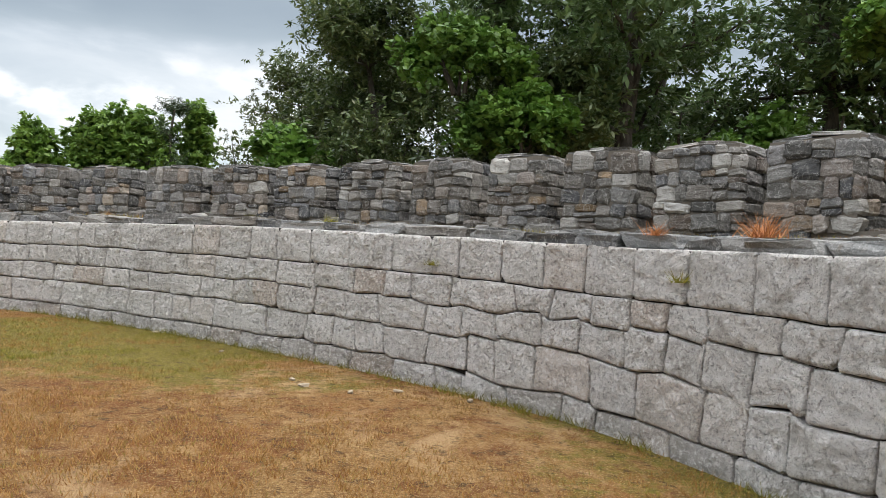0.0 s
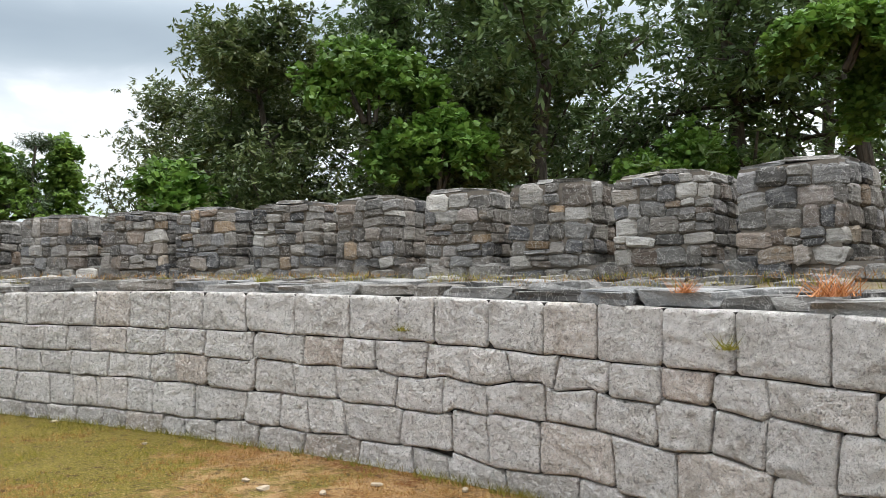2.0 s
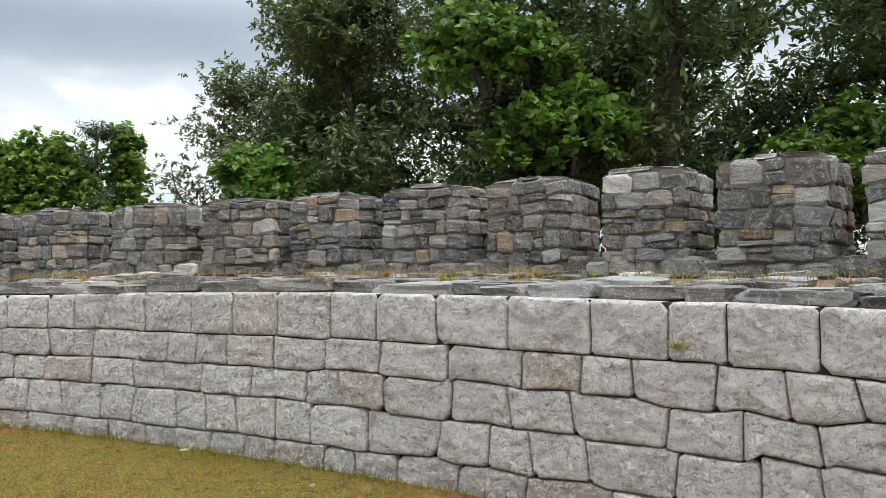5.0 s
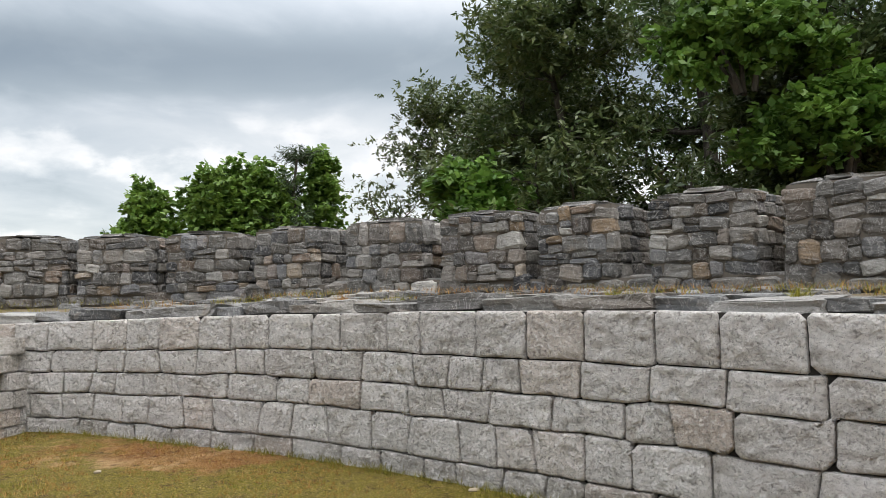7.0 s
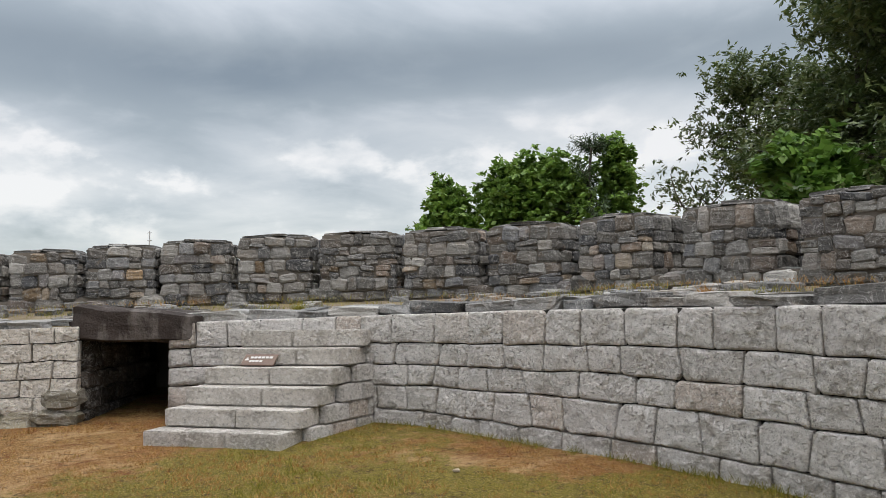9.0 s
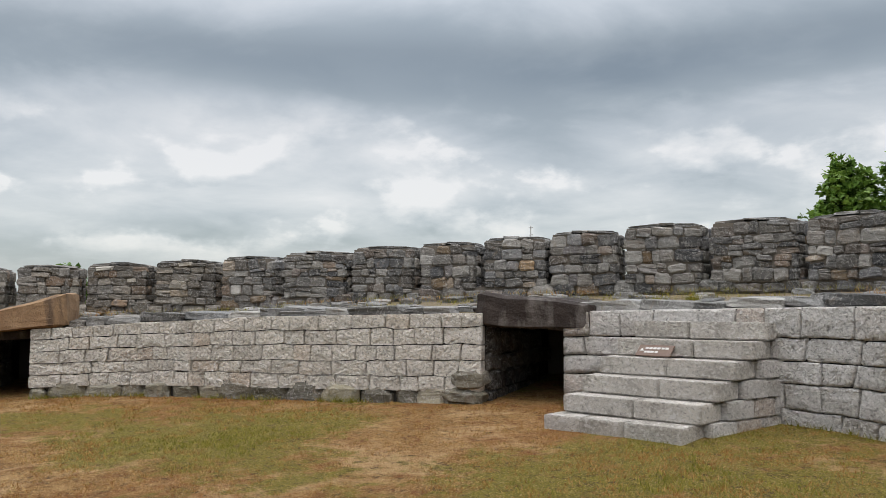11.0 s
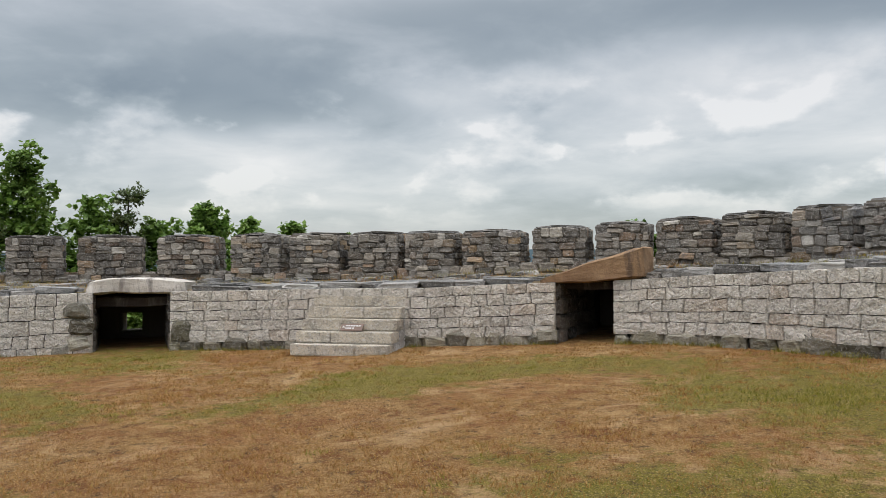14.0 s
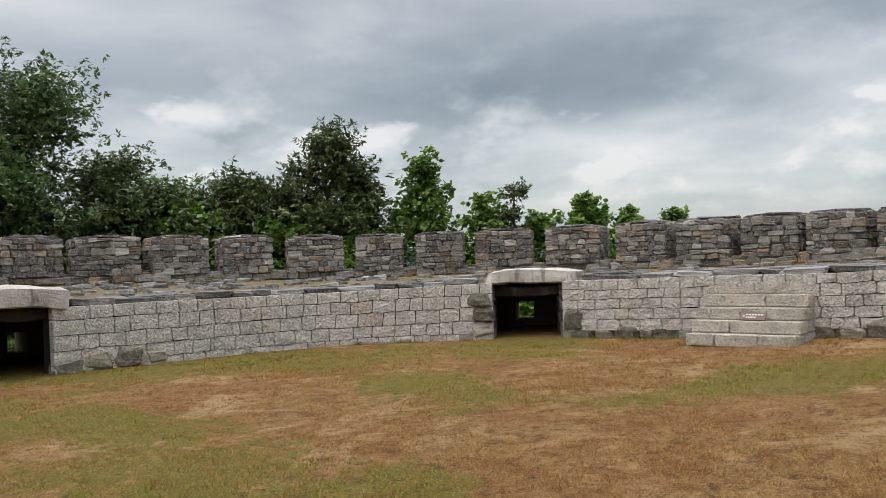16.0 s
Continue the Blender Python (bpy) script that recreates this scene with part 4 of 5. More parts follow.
for i, (a, b) in enumerate(PASSAGES):
    tun, m, t, yaw, wide = build_passage(i, a, b)
    build_lintel(i, m, t, yaw, wide)


# ---- stairs ----
def step_block(w, d, h, seed):
    """A dressed granite block, arrises softened and face pitched."""
    r = random.Random(seed)
    bm = bmesh.new()
    bmesh.ops.create_cube(bm, size=1.0)
    for v in bm.verts:
        v.co = Vector((v.co.x * (w - 0.010), v.co.y * d, v.co.z * (h - 0.008)))
        v.co += Vector((r.uniform(-1, 1) * 0.003, r.uniform(-1, 1) * 0.006, r.uniform(-1, 1) * 0.003))
    bmesh.ops.bevel(bm, geom=bm.edges[:], offset=0.013, segments=2, affect="EDGES")
    return bm


def build_stair(front_right, front_left, skew, count, base, top, tread, seed, label, stone=M_STEP):
    """front_right, front_left: the lowest step's front corners as one climbs towards the wall."""
    r = random.Random(seed)
    a, b = np.array(front_right), np.array(front_left)
    wide = float(np.linalg.norm(b - a))
    yaw = math.degrees(math.atan2(a[1] - b[1], a[0] - b[0]))
    mid = (a + b) / 2
    st = thing("stair", label, "stairs", "granite stairs", m=pose(mid[0], mid[1], base, 0, 0, yaw))
    rise = (top - base) / count
    run = tread * count
    for k in range(count):
        x = -wide / 2
        ws = split(wide, wide * 0.24, wide * 0.4, r) if k == 0 else split(wide, wide * 0.36, wide * 0.62, r)
        for w in ws:
            d = tread + 0.16
            part("step_block", step_block(w, d, rise, r.random()), stone, st, m=pose(x + w / 2 + skew * k, k * tread + d / 2, rise * (k + 0.5)))
            x += w
        # cheek stones under the higher steps
        for side in (-1, 1):
            y = k * tread + tread + 0.165
            while y < run - 0.08:
                w = min(r.uniform(0.28, 0.5), run - y + 0.10)
                part("cheek_stone", step_block(w, 0.25, rise, r.random()), M_GRANITE, st, m=pose(side * (wide / 2 - 0.127) + skew * (y + w / 2) / tread, y + w / 2, rise * (k + 0.5), 0, 0, 90 - math.degrees(math.atan2(skew, tread))))
                y += w
    return st, wide, yaw, mid, rise


def build_sign(st, wide, rise, tread, k, x):
    base = st.matrix_basis
    sg = thing("sign", "small brown notice board with white marks leaning on a step", "sign", m=base @ pose(x, k * tread - 0.15, rise * k + 0.012, -48, 0, 0))
    bm = bmesh.new()
    bmesh.ops.create_cube(bm, size=1.0)
    for v in bm.verts:
        v.co = Vector((v.co.x * 0.42, v.co.y * 0.02, v.co.z * 0.17 + 0.085))
    bmesh.ops.bevel(bm, geom=bm.edges[:], offset=0.004, segments=1, affect="EDGES")
    part("board", bm, M_SIGN, sg)
    r = random.Random(5)
    for row, z in enumerate((0.112, 0.055)):
        x0 = -0.10
        for j in range(6 - row * 2):
            w = r.uniform(0.025, 0.04)
            bm = bmesh.new()
            bmesh.ops.create_cube(bm, size=1.0)
            for v in bm.verts:
                v.co = Vector((v.co.x * w + x0, v.co.y * 0.004 - 0.012, v.co.z * 0.028 + z))
            part("mark", bm, M_PAINT, sg)
            x0 += w + 0.012
    bm = bmesh.new()
    bmesh.ops.create_cone(bm, cap_ends=True, segments=3, radius1=0.032, radius2=0.028, depth=0.004)
    part("mark", bm, M_PAINT, sg, m=pose(-0.155, -0.012, 0.085, 90, 0, 0))


st1 = build_stair((-8.86, 11.27), (-10.46, 11.10), 0.055, 6, 0.72, 1.89, 0.285, 3, "six-step granite stair against the curved wall")
build_sign(st1[0], st1[1], st1[4], 0.285, 4, -0.05)
st2 = build_stair((-18.62, 4.18), (-19.22, 2.48), 0.0, 5, 0.42, 1.43, 0.26, 8, "five-step granite stair with yellowed upper blocks", M_STEP_CREAM)
build_sign(st2[0], st2[1], st2[4], 0.26, 2, 0.1)


# ---- loose pale chips on the lawn ----
def build_chips():
    for k, (x, y, w) in enumerate(((-3.57, 10.45, 0.10), (-1.2, 7.5, 0.15), (-0.75, 7.3, 0.12), (-0.35, 7.45, 0.12), (-7.25, 12.5, 0.14), (0.3, 7.2, 0.10), (-1.35, 7.75, 0.13), (-6.9, 11.0, 0.09), (-2.4, 9.2, 0.08))):
        bm = rough_block(700 + k, 0.24, 0.2)
        ob = part("stone_chip", bm, M_PALE, None, m=pose(x, y, float(ground_z(x, y)) + 0.015, 0, 0, k * 50) @ Matrix.Diagonal((w * 0.75, w * 0.42, 0.028, 1)))
        tagged(ob, "small pale stone chip lying on the dry grass", "stone", "stone chips")


build_chips()


# ---- grass blades ----
def blades(name, pts, mat, label, tall, wid, seed):
    g = np.random.default_rng(seed)
    n = len(pts)
    z = ground_z(pts[:, 0], pts[:, 1]) - 0.008
    ang, la = g.uniform(0, 6.283, n), g.uniform(0, 6.283, n)
    lean = g.uniform(0.2, 1.2, n) * tall
    v = np.zeros((n, 3, 3))
    v[:, 0] = np.c_[pts[:, 0] + np.cos(ang) * wid, pts[:, 1] + np.sin(ang) * wid, z]
    v[:, 1] = np.c_[pts[:, 0] - np.cos(ang) * wid, pts[:, 1] - np.sin(ang) * wid, z]
    v[:, 2] = np.c_[pts[:, 0] + np.cos(la) * lean, pts[:, 1] + np.sin(la) * lean, z + tall]
    me = bpy.data.meshes.new(name)
    me.from_pydata(v.reshape(-1, 3).tolist(), [], np.arange(3 * n).reshape(-1, 3).tolist())
    me.materials.append(mat)
    tagged(new(name, me), label, "grass", kind="stuff")


def build_grass():
    g = np.random.default_rng(5)
    # clumped: tuft centres, then blades round them
    c = g.uniform((-22, -9), (3.5, 14), (150000, 2))
    hub = np.array((-4.5, 5.0))
    keep = g.random(len(c)) < np.clip(1.25 * np.exp(-np.linalg.norm(c - hub, axis=1) / 9.0), 0, 1)
    c = c[keep]
    d, s = from_wall(c)
    c = c[d < -0.04]
    c = c[soft_noise(c[:, 0] * 2.6, c[:, 1] * 2.6, 21) + g.normal(0, 0.06, len(c)) > 0.46]
    lush = lushness(c)
    green = 0.6 * lush + 1.3 * (soft_noise(c[:, 0] * 1.7, c[:, 1] * 1.7, 9) - 0.5) + g.normal(0, 0.10, len(c)) > 0.53
    for name, sel, mat, label, per, hi in (("green_grass", green, M_GRASS_GREEN, "tufts of short green grass on the lawn", 11, 0.06), ("dry_grass", ~green, M_GRASS_DRY, "short straw-brown dead grass on the lawn", 9, 0.05)):
        q = np.repeat(c[sel], per, axis=0)
        q = q + g.normal(0, 0.035, q.shape)
        far = np.linalg.norm(q - hub, axis=1)
        k = 1.0 + 0.10 * np.clip(far - 5, 0, 12)
        blades(name, q, mat, label, g.uniform(0.015, hi, len(q)), g.uniform(0.002, 0.0045, len(q)) * k, 3)
    # weeds at the wall's foot
    s = g.uniform(1.5, 48, 1500)
    s = s[soft_noise(s * 0.8, s * 0.0, 4) > 0.42]
    s = s[[not any(a < q < b for a, b in PASSAGES) for q in s]]
    p = np.array([at(q, -g.uniform(0.0, 0.10)) for q in s])
    q = np.repeat(p, 7, axis=0) + g.normal(0, 0.03, (len(p) * 7, 2))
    blades("weeds", q, M_GRASS_GREEN, "green weeds along the foot of the wall", g.uniform(0.03, 0.11, len(q)), g.uniform(0.003, 0.006, len(q)), 4)


build_grass()


def build_terrace_grass(amount, seed, mat, label):
    r = random.Random(seed)
    v, f = [], []
    for _ in range(amount):
        s, off = r.uniform(1, 49), r.uniform(0.9, TERRACE - 0.05)
        if noise.noise((s * 0.9, off * 1.2, seed * 0.7)) < 0.08:
            continue
        p = at(s, off)
        k = np.interp(off, [0.9, 1.8, 2.6, TERRACE], [0.25, 0.6, 0.9, 1.0])
        z = wall_top(s) * (1 - k) + parapet_foot(s) * k + 0.02
        t, a, b = r.uniform(0.03, 0.085), r.uniform(0, 6.28), r.uniform(0, 6.28)
        o = len(v)
        v += [(p[0] + math.cos(a) * 0.004, p[1] + math.sin(a) * 0.004, z), (p[0] - math.cos(a) * 0.004, p[1] - math.sin(a) * 0.004, z), (p[0] + math.cos(b) * t * 0.6, p[1] + math.sin(b) * t * 0.6, z + t)]
        f.append((o, o + 1, o + 2))
    me = mesh_of("terrace_grass", v, f, mat)
    tagged(new("terrace_grass", me), label, "grass", kind="stuff")


build_terrace_grass(11000, 15, M_GRASS_DRY, "sparse yellowed grass growing on the terrace")
build_terrace_grass(14000, 16, M_GRASS_GREEN, "short green grass tufts at the foot of the parapet")


# ---- plants rooted in the masonry ----
def build_tuft(x, y, z, size, n, mat, label, seed):
    g = random.Random(seed)
    v, f = [], []
    for _ in range(n):
        a, b = g.uniform(0, 6.28), g.uniform(0, 6.28)
        t = size * g.uniform(0.5, 1.2)
        px, py = g.gauss(0, size * 0.25), g.gauss(0, size * 0.25)
        o = len(v)
        v += [(px + math.cos(a) * 0.004, py + math.sin(a) * 0.004, 0), (px - math.cos(a) * 0.004, py - math.sin(a) * 0.004, 0), (px + math.cos(b) * t * 0.7, py + math.sin(b) * t * 0.7, t * g.uniform(0.3, 0.9))]
        f.append((o, o + 1, o + 2))
    ob = new("grass_tuft", mesh_of("grass_tuft", v, f, mat))
    ob.matrix_basis = pose(x, y, z)
    tagged(ob, label, "grass tuft", "tufts in the masonry")


def build_tufts():
    for k, (s, off, z, size, n, mat) in enumerate(((7.85, -0.005, 1.68, 0.10, 60, M_GRASS_GREEN), (5.05, -0.005, 1.62, 0.12, 70, M_GRASS_GREEN), (4.45, 0.12, 1.93, 0.20, 160, M_GRASS_RUST), (5.4, 0.10, 1.96, 0.14, 90, M_GRASS_RUST), (9.9, 0.5, 2.12, 0.14, 90, M_GRASS_GREEN), (11.3, 0.55, 2.16, 0.12, 90, M_GRASS_GREEN), (14.2, 0.6, 2.2, 0.12, 80, M_GRASS_DRY), (19.2, 0.62, 2.12, 0.16, 160, M_GRASS_GREEN), (19.6, 0.6, 2.11, 0.14, 140, M_GRASS_GREEN), (17.2, 0.55, 2.16, 0.12, 90, M_GRASS_DRY))):
        p = at(s, off)
        build_tuft(p[0], p[1], z, size, n, mat, "rust-red dead grass on the slabs" if mat is M_GRASS_RUST else "small grass tuft growing from a stone joint", 60 + k)


build_tufts()


# ---- trees ----
def tube(bm, p0, p1, r0, r1, seg=7):
    d = (Vector(p1) - Vector(p0))
    q = d.to_track_quat("Z", "Y")
    rings = []
    for p, rad in ((p0, r0), (p1, r1)):
        rings.append([bm.verts.new(Vector(p) + q @ Vector((math.cos(6.2832 * k / seg) * rad, math.sin(6.2832 * k / seg) * rad, 0))) for k in range(seg)])
    for k in range(seg):
        bm.faces.new((rings[0][k], rings[0][(k + 1) % seg], rings[1][(k + 1) % seg], rings[1][k]))


def limb(bm, p, d, length, rad, depth, r, tips, bend=0.25):
    """A crooked limb that forks; tips collects places for leaves."""
    n = 4
    for k in range(n):
        d = (d + Vector((r.uniform(-1, 1), r.uniform(-1, 1), r.uniform(-0.5, 0.8))) * bend).normalized()
        q = p + d * (length / n)
        tube(bm, p, q, rad * (1 - 0.16 * k), rad * (1 - 0.16 * (k + 1)), 7 if depth > 1 else 5)
        p = q
        if depth <= 1 or k == n - 1:
            tips.append((p.copy(), length))
        if depth > 0 and k >= 1:
            for _ in range(r.choice((1, 2))):
                side = Vector((r.uniform(-1, 1), r.uniform(-1, 1), r.uniform(-0.2, 0.7))).normalized()
                limb(bm, p, (d * 0.5 + side).normalized(), length * r.uniform(0.5, 0.72), rad * 0.5, depth - 1, r, tips, bend)


def leaf_batch(places, g, size, long, per, spread, droop, rosette=10):
    """Sprays of leaves: rosettes scattered round places, each leaf a quad from the rosette's heart."""
    k = max(1, per // rosette)
    heart = np.repeat(np.array(places), k, axis=0)
    heart = heart + g.normal(0, spread, heart.shape) * np.array((1, 1, 0.75))
    aim = g.normal(0, 0.7, heart.shape) + np.array((0, 0, 0.1))
    c, aim = np.repeat(heart, rosette, axis=0), np.repeat(aim, rosette, axis=0)
    n = len(c)
    c = c + g.normal(0, size * 0.22, (n, 3))
    d = aim + g.normal(0, 0.85, (n, 3))
    d[:, 2] = d[:, 2] * 0.6 - droop
    d /= np.linalg.norm(d, axis=1)[:, None]
    up = g.normal(0, 0.5, (n, 3)) + np.array((0, 0, 1.0))
    w = np.cross(d, up)
    w /= np.linalg.norm(w, axis=1)[:, None] + 1e-9
    q = (size * g.uniform(0.65, 1.3, n))[:, None]
    v = np.zeros((n, 4, 3))
    v[:, 0] = c
    v[:, 1] = c + d * q * 0.45 + w * q * long
    v[:, 2] = c + d * q
    v[:, 3] = c + d * q * 0.45 - w * q * long
    return v.reshape(-1, 3)


def leaves_mesh(name, v, mat):
    n = len(v) // 4
    me = bpy.data.meshes.new(name)
    me.from_pydata(v.tolist(), [], np.arange(4 * n).reshape(-1, 4).tolist())
    me.materials.append(mat)
    return me


def build_tree(x, y, z, tall, spread, seed, label, leaf=M_LEAF, leaves=14000, size=0.20, long=0.16, low=0.25, trunks=1, lean=(0, 0), droop=0.35, name="tree", puff=0.27):
    r, g = random.Random(seed), np.random.default_rng(seed)
    tr = thing(name, label, "tree", m=pose(x, y, z))
    bm, tips = bmesh.new(), []
    for k in range(trunks):
        a = r.uniform(0, 6.28)
        p = Vector((math.cos(a) * 0.3 * (trunks > 1), math.sin(a) * 0.3 * (trunks > 1), -0.3))
        d = Vector((lean[0] + r.uniform(-0.18, 0.18), lean[1] + r.uniform(-0.18, 0.18), 1)).normalized()
        rad = 0.022 * tall / math.sqrt(trunks)
        n = 8
        for j in range(n):
            q = p + (d + Vector((r.uniform(-1, 1), r.uniform(-1, 1), 0)) * 0.16).normalized() * tall * 0.86 / n
            tube(bm, p, q, rad * (1 - j / n * 0.85), rad * (1 - (j + 1) / n * 0.85), 9)
            p = q
            f = (j + 1) / n
            if f > low:
                reach = spread * (1.0 - 0.55 * max(0, f - 0.45) / 0.55) * r.uniform(0.7, 1.0)
                for _ in range(3):
                    a = r.uniform(0, 6.28)
                    dd = Vector((math.cos(a), math.sin(a), r.uniform(-0.05, 0.5))).normalized()
                    limb(bm, p, dd, reach * 0.66, rad * (1 - f * 0.8) * 0.5, 1, r, tips)
        tips.append((p.copy(), 1.0))
    part("trunk", bm, M_BARK, tr)
    tp = np.array([t[0] for t in tips])
    per = max(3, int(leaves / len(tp)))
    v = leaf_batch(tp, g, size, long, per, puff * spread / 3.0, droop)
    part("crown", leaves_mesh("crown", v, leaf), leaf, tr)
    return tr, tp


def build_bush(x, y, z, sx, sy, sz, seed, label, leaf=M_BUSH, leaves=6000, size=0.16, long=0.34, name="bush", category="bush", ragged=0.14):
    """A mound of foliage on branching stems."""
    r, g = random.Random(seed), np.random.default_rng(seed)
    ob = thing(name, label, category, m=pose(x, y, z))
    for k in range(5):
        a = r.uniform(0, 6.28)
        bm = bmesh.new()
        p = Vector((math.cos(a) * sx * 0.12, math.sin(a) * sy * 0.12, -0.2))
        d = Vector((math.cos(a) * sx * 0.3, math.sin(a) * sy * 0.3, sz * 0.7)).normalized()
        for j in range(4):
            q = p + (d + Vector((r.uniform(-1, 1), r.uniform(-1, 1), 0)) * 0.2).normalized() * sz * 0.17
            tube(bm, p, q, 0.05 - 0.009 * j, 0.041 - 0.009 * j, 6)
            p = q
        part("stem", bm, M_BARK, ob)
    # lumps over the mound, more towards its crest
    lumps = []
    for k in range(120):
        u = g.normal(0, 1, 3)
        u /= np.linalg.norm(u)
        u[2] = abs(u[2]) ** 0.45
        u[:2] *= math.sqrt(max(0.04, 1 - u[2] ** 3))
        lumps.append(u * np.array((sx, sy, sz)) * g.uniform(0.98 - ragged, 1.02) * (1 + 0.10 * math.sin(5 * u[0] + seed)))
    v = leaf_batch(np.array(lumps), g, size, long, max(8, leaves // 120), min(sx, sz) * 0.13, 0.25)
    part("crown", leaves_mesh("crown", v, leaf), leaf, ob)
    return ob


def outer_z(x, y):
    q = np.array((x, y)) - CENTRE
    i = int(np.argmin(((LINE - (x, y)) ** 2).sum(1)))
    d = max(0.0, float(np.linalg.norm(np.array((x, y)) - LINE[i])) - TERRACE - WALL_T)
    return float(ground_z(*LINE[i])) - 0.6 * min(d, 2.0) - 0.10 * min(max(d - 2, 0), 60) - 0.1


# wood behind the eastern merlons
WOOD_LEAVES = {0: 40000, 1: 52000, 2: 58000, 3: 52000, 7: 26000, 9: 16000, 4: 50000, 6: 26000, 8: 15000, 10: 16000, 11: 34000}
WOOD = [(-5.7, 30.0, 11.2, 4.4, M_LEAF, 0.28), (-2.0, 25.8, 11.3, 4.4, M_LEAF, 0.22), (-0.4, 22.4, 11.6, 4.0, M_LEAF, 0.12), (1.4, 17.6, 8.0, 3.0, M_LEAF, 0.12), (2.0, 23.5, 15, 5.0, M_LEAF_DARK, 0.2), (4.4, 19.0, 15, 4.4, M_LEAF_DARK, 0.30), (7.8, 17.4, 14, 4.4, M_LEAF_DARK, 0.30), (6.5, 25.0, 16, 5.5, M_LEAF_DARK, 0.2), (10.8, 14.6, 13, 4.4, M_LEAF_DARK, 0.30), (12.0, 21.5, 15, 5.5, M_LEAF_DARK, 0.15), (12.6, 9.8, 13, 4.4, M_LEAF, 0.25), (4.6, 28.5, 19, 5.5, M_LEAF_DARK, 0.25)]
for i, (x, y, tall, spread, leaf, low) in enumerate(WOOD):
    build_tree(x, y, outer_z(x, y), tall, spread, 40 + i, "dense dark green chestnut tree with drooping long leaves", leaf, WOOD_LEAVES.get(i, 44000 if leaf is M_LEAF else 40000), 0.175 if leaf is M_LEAF else 0.21, 0.18, low)

# climbing vines over the front of the wood: centre, half sizes
for i, (x, y, z, sx, sy, sz) in enumerate(((0.2, 15.9, 5.3, 1.3, 0.8, 1.2), (1.3, 15.6, 4.0, 1.1, 0.7, 1.2), (6.2, 15.9, 3.2, 1.7, 0.8, 1.6), (7.4, 12.9, 5.6, 1.2, 1.0, 0.8), (8.9, 13.6, 4.4, 1.2, 1.0, 1.6))):
    build_bush(x, y, z, sx, sy, sz, 300 + i, "bright green climbing vine with broad leaves draped over trees", M_VINE, 10000, 0.135, 0.42, "vine", "vine", 0.36)

# bushes north-west of the wood, with a small pine
for i, (x, y, top, sx, sy, leaf) in enumerate(((-3.7, 20.3, 4.9, 1.8, 1.0, M_VINE), (-12.0, 32.3, 8.2, 2.4, 2.2, M_BUSH), (-13.8, 32.0, 7.8, 2.0, 1.8, M_BUSH), (-16.2, 31.4, 6.3, 2.0, 1.6, M_BUSH), (-10.1, 33.0, 7.1, 1.6, 1.6, M_BUSH))):
    z = outer_z(x, y)
    build_bush(x, y, z, sx, sy, top - z, 330 + i, "rounded mound of bright green leafy bush", leaf, 19000, 0.20, 0.38)
build_tree(-10.6, 31.0, outer_z(-10.6, 31.0), 11.0, 2.2, 353, "small pine with dark needle tufts", M_PINE, 6000, 0.20, 0.07, 0.62, name="pine", puff=0.20, lean=(0.07, 0.0))

# trees and mounds west of the yard
for i, (x, y, top, spread, leaf) in enumerate(((-22.0, -17.6, 15.0, 4.4, M_LEAF), (-24.4, -15.2, 5.8, 2.8, M_LEAF), (-25.6, -13.4, 5.0, 2.5, M_LEAF_DARK), (-27.0, -11.6, 5.3, 2.4, M_LEAF), (-28.4, -9.5, 6.7, 2.3, M_LEAF), (-29.2, -7.9, 4.2, 1.9, M_LEAF), (-30.8, -3.5, 4.9, 1.0, M_LEAF), (-20.5, -16.0, 8.0, 3.4, M_LEAF_DARK))):
    z = outer_z(x, y)
    build_tree(x, y, z, (top - z) * 1.06, spread, 370 + i, "leafy green tree standing outside the parapet", leaf, 40000 if spread > 2 else 7000, 0.165, 0.19, 0.10, puff=0.42)
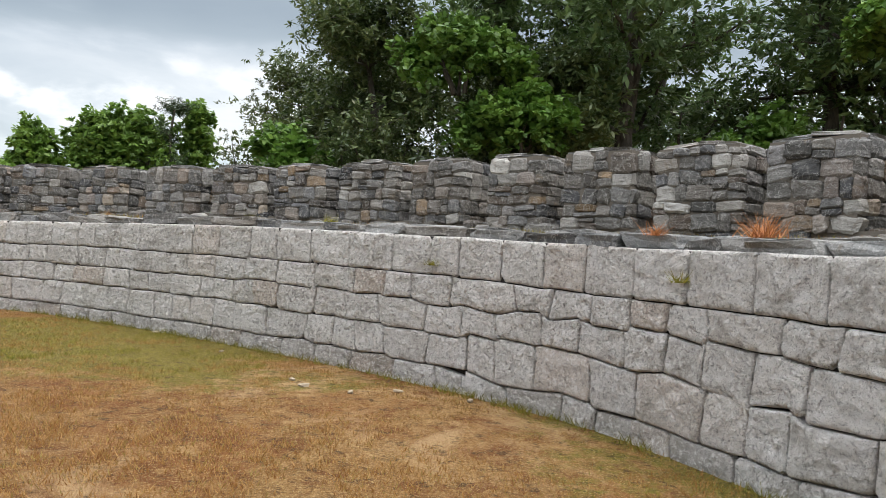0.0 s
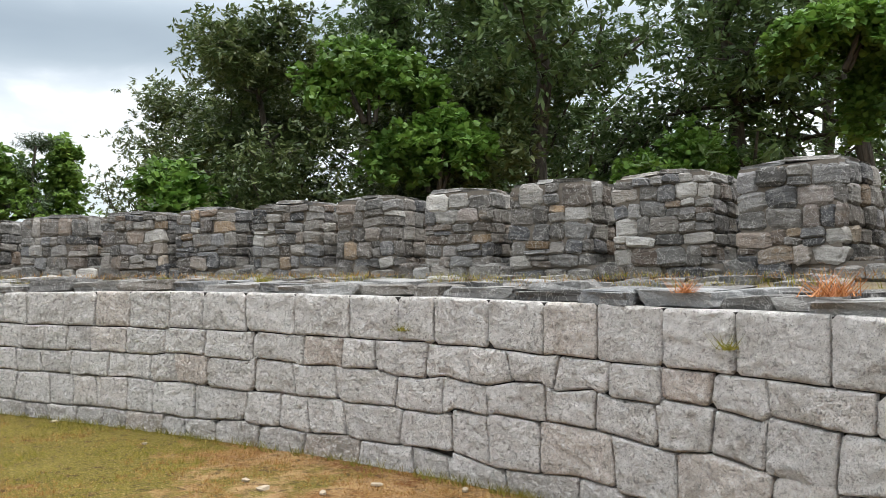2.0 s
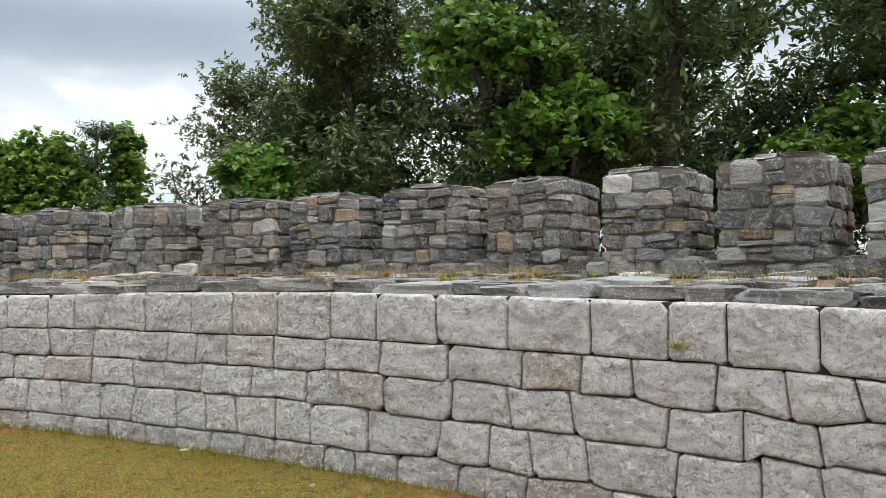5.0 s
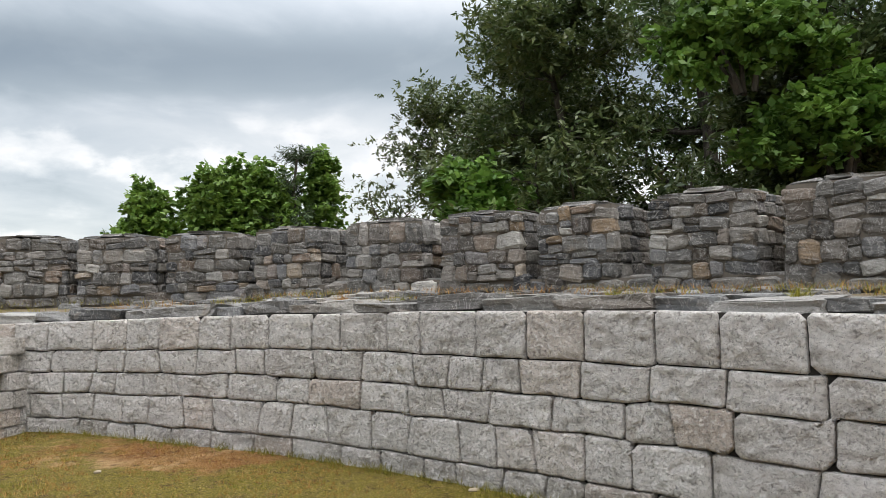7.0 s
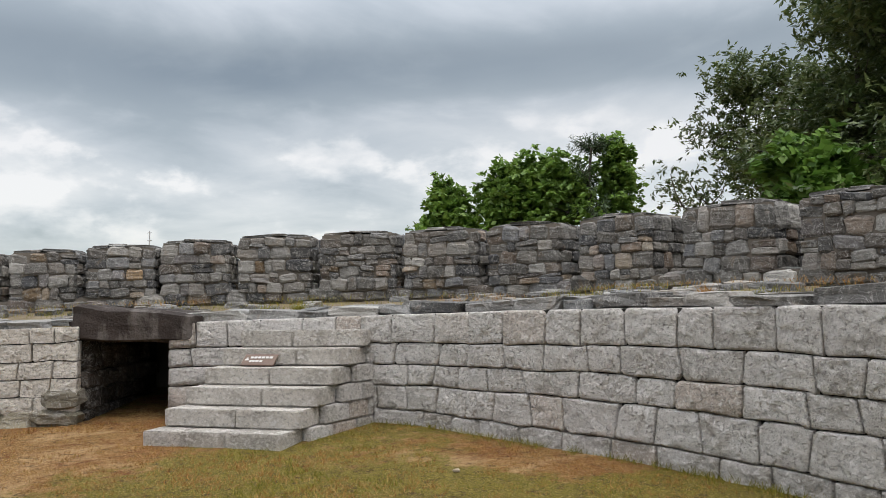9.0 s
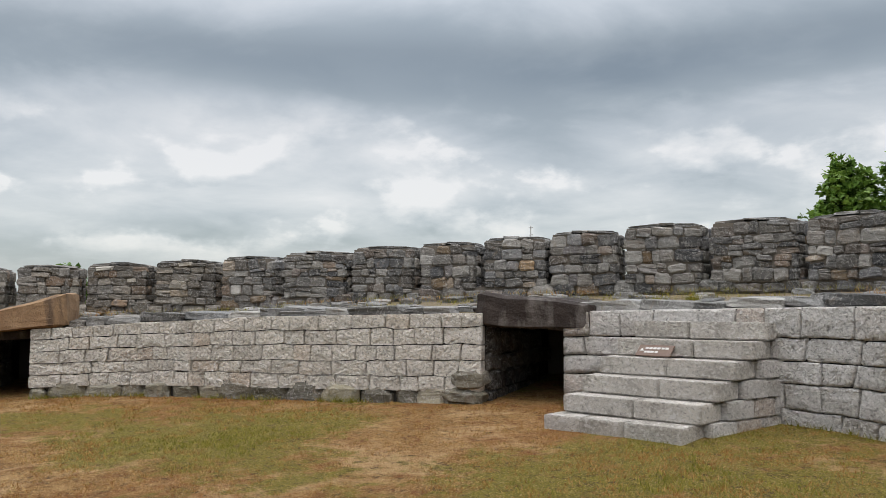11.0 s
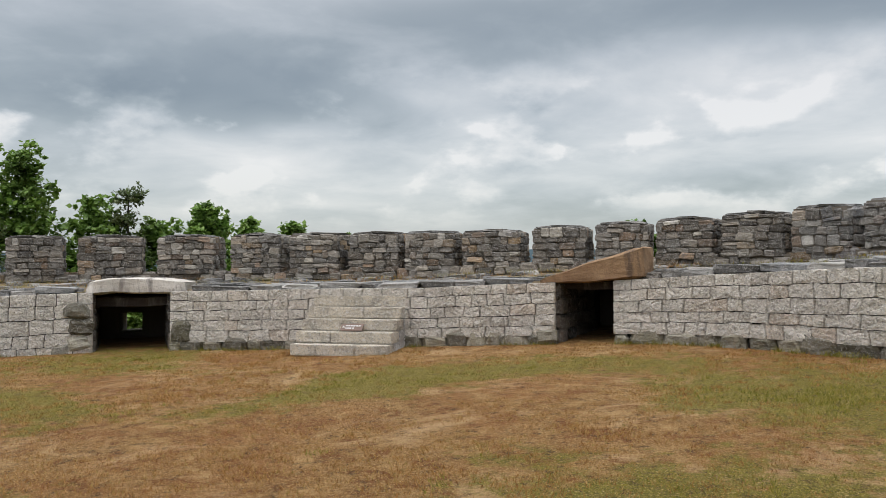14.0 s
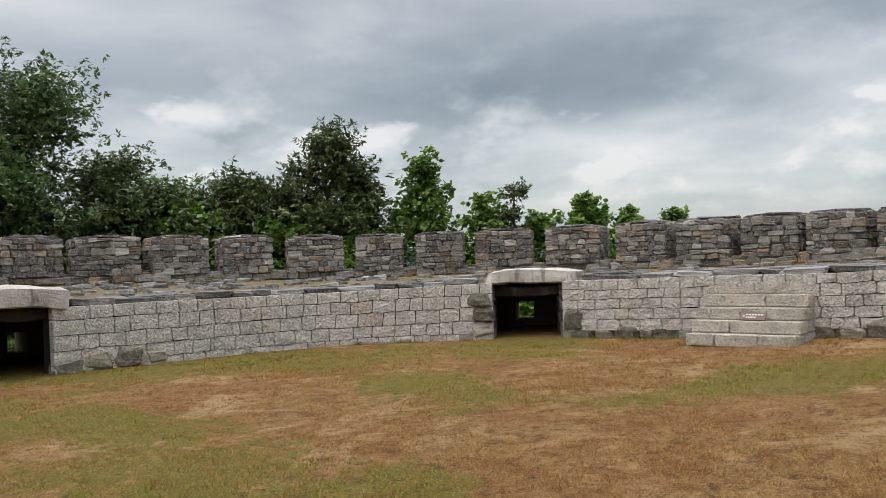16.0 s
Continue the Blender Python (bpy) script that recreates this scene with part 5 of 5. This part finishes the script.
for i, (x, y, top, sx, sy) in enumerate(((-29.8, -6.4, 5.2, 1.35, 1.3), (-30.4, -4.6, 3.6, 1.5, 1.3), (-31.0, -2.9, 3.2, 1.2, 1.2), (-31.2, -1.4, 4.1, 0.9, 1.0), (-31.4, -0.1, 3.8, 0.9, 0.9), (-23.9, 10.3, 3.0, 0.5, 0.6), (-25.6, 3.2, 2.5, 0.7, 0.9), (-29.5, 1.4, 2.9, 0.9, 0.9), (-24.0, -11.4, 3.4, 1.6, 1.6), (-25.5, -9.6, 3.2, 1.6, 1.6), (-27.0, -7.6, 3.0, 1.5, 1.5), (-29.0, -2.9, 1.3, 1.2, 1.2), (-20.5, -14.0, 1.6, 1.3, 1.3))):
    z = outer_z(x, y)
    build_bush(x, y, z, sx, sy, top - z, 390 + i, "rounded mound of green vine-covered bush outside the parapet", M_BUSH, 9000, 0.17, 0.38)


for i, (x, y, top, sx) in enumerate(((-21.5, -15.0, 5.2, 2.0), (-23.3, -13.4, 4.9, 2.0), (-25.0, -11.8, 4.7, 1.9), (-26.8, -9.8, 4.6, 1.9), (-28.2, -7.9, 4.3, 1.7))):
    z = outer_z(x, y)
    build_bush(x, y, z, sx, sx, top - z, 430 + i, "dark green undergrowth thicket outside the parapet", M_LEAF, 14000, 0.20, 0.20, "thicket", "bush")


# ---- distance ----
def build_hills():
    for k, (dist, el, wob, seed) in enumerate(((1100, 0.55, 0.45, 1), (1700, 0.85, 0.35, 2))):
        v, f, n = [], [], 260
        for i in range(n + 1):
            a = radians(-60 + 260 * i / n)
            h = el + wob * noise.fractal((a * 3.0, seed * 5.0, 0), 1.0, 2.0, 5)
            x, y = -4 - math.sin(a) * dist, 4 + math.cos(a) * dist
            v += [(x, y, -60.0), (x, y, 2.0 + dist * math.tan(radians(max(h, 0.1)))), (x - math.sin(a) * 300, y + math.cos(a) * 300, -60.0)]
        for i in range(n):
            o = 3 * i
            f += [(o, o + 3, o + 4, o + 1), (o + 1, o + 4, o + 5, o + 2)]
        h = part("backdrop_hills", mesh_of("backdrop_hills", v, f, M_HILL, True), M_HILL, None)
        tagged(h, "distant wooded hills on the skyline in a blue-grey haze tint", "hills", kind="structure")


build_hills()


def build_mast():
    ob = thing("antenna_mast", "slim grey antenna mast standing beyond the parapet", "mast", m=pose(-35.1, 37.15, -4.0))
    bm = bmesh.new()
    tube(bm, (0, 0, 0), (0, 0, 10.4), 0.06, 0.03, 8)
    part("pole", bm, M_MAST, ob)
    for z in (9.9, 10.3):
        bm = bmesh.new()
        tube(bm, (-0.14, 0, z), (0.14, 0, z), 0.02, 0.02, 6)
        part("crossarm", bm, M_MAST, ob)


build_mast()
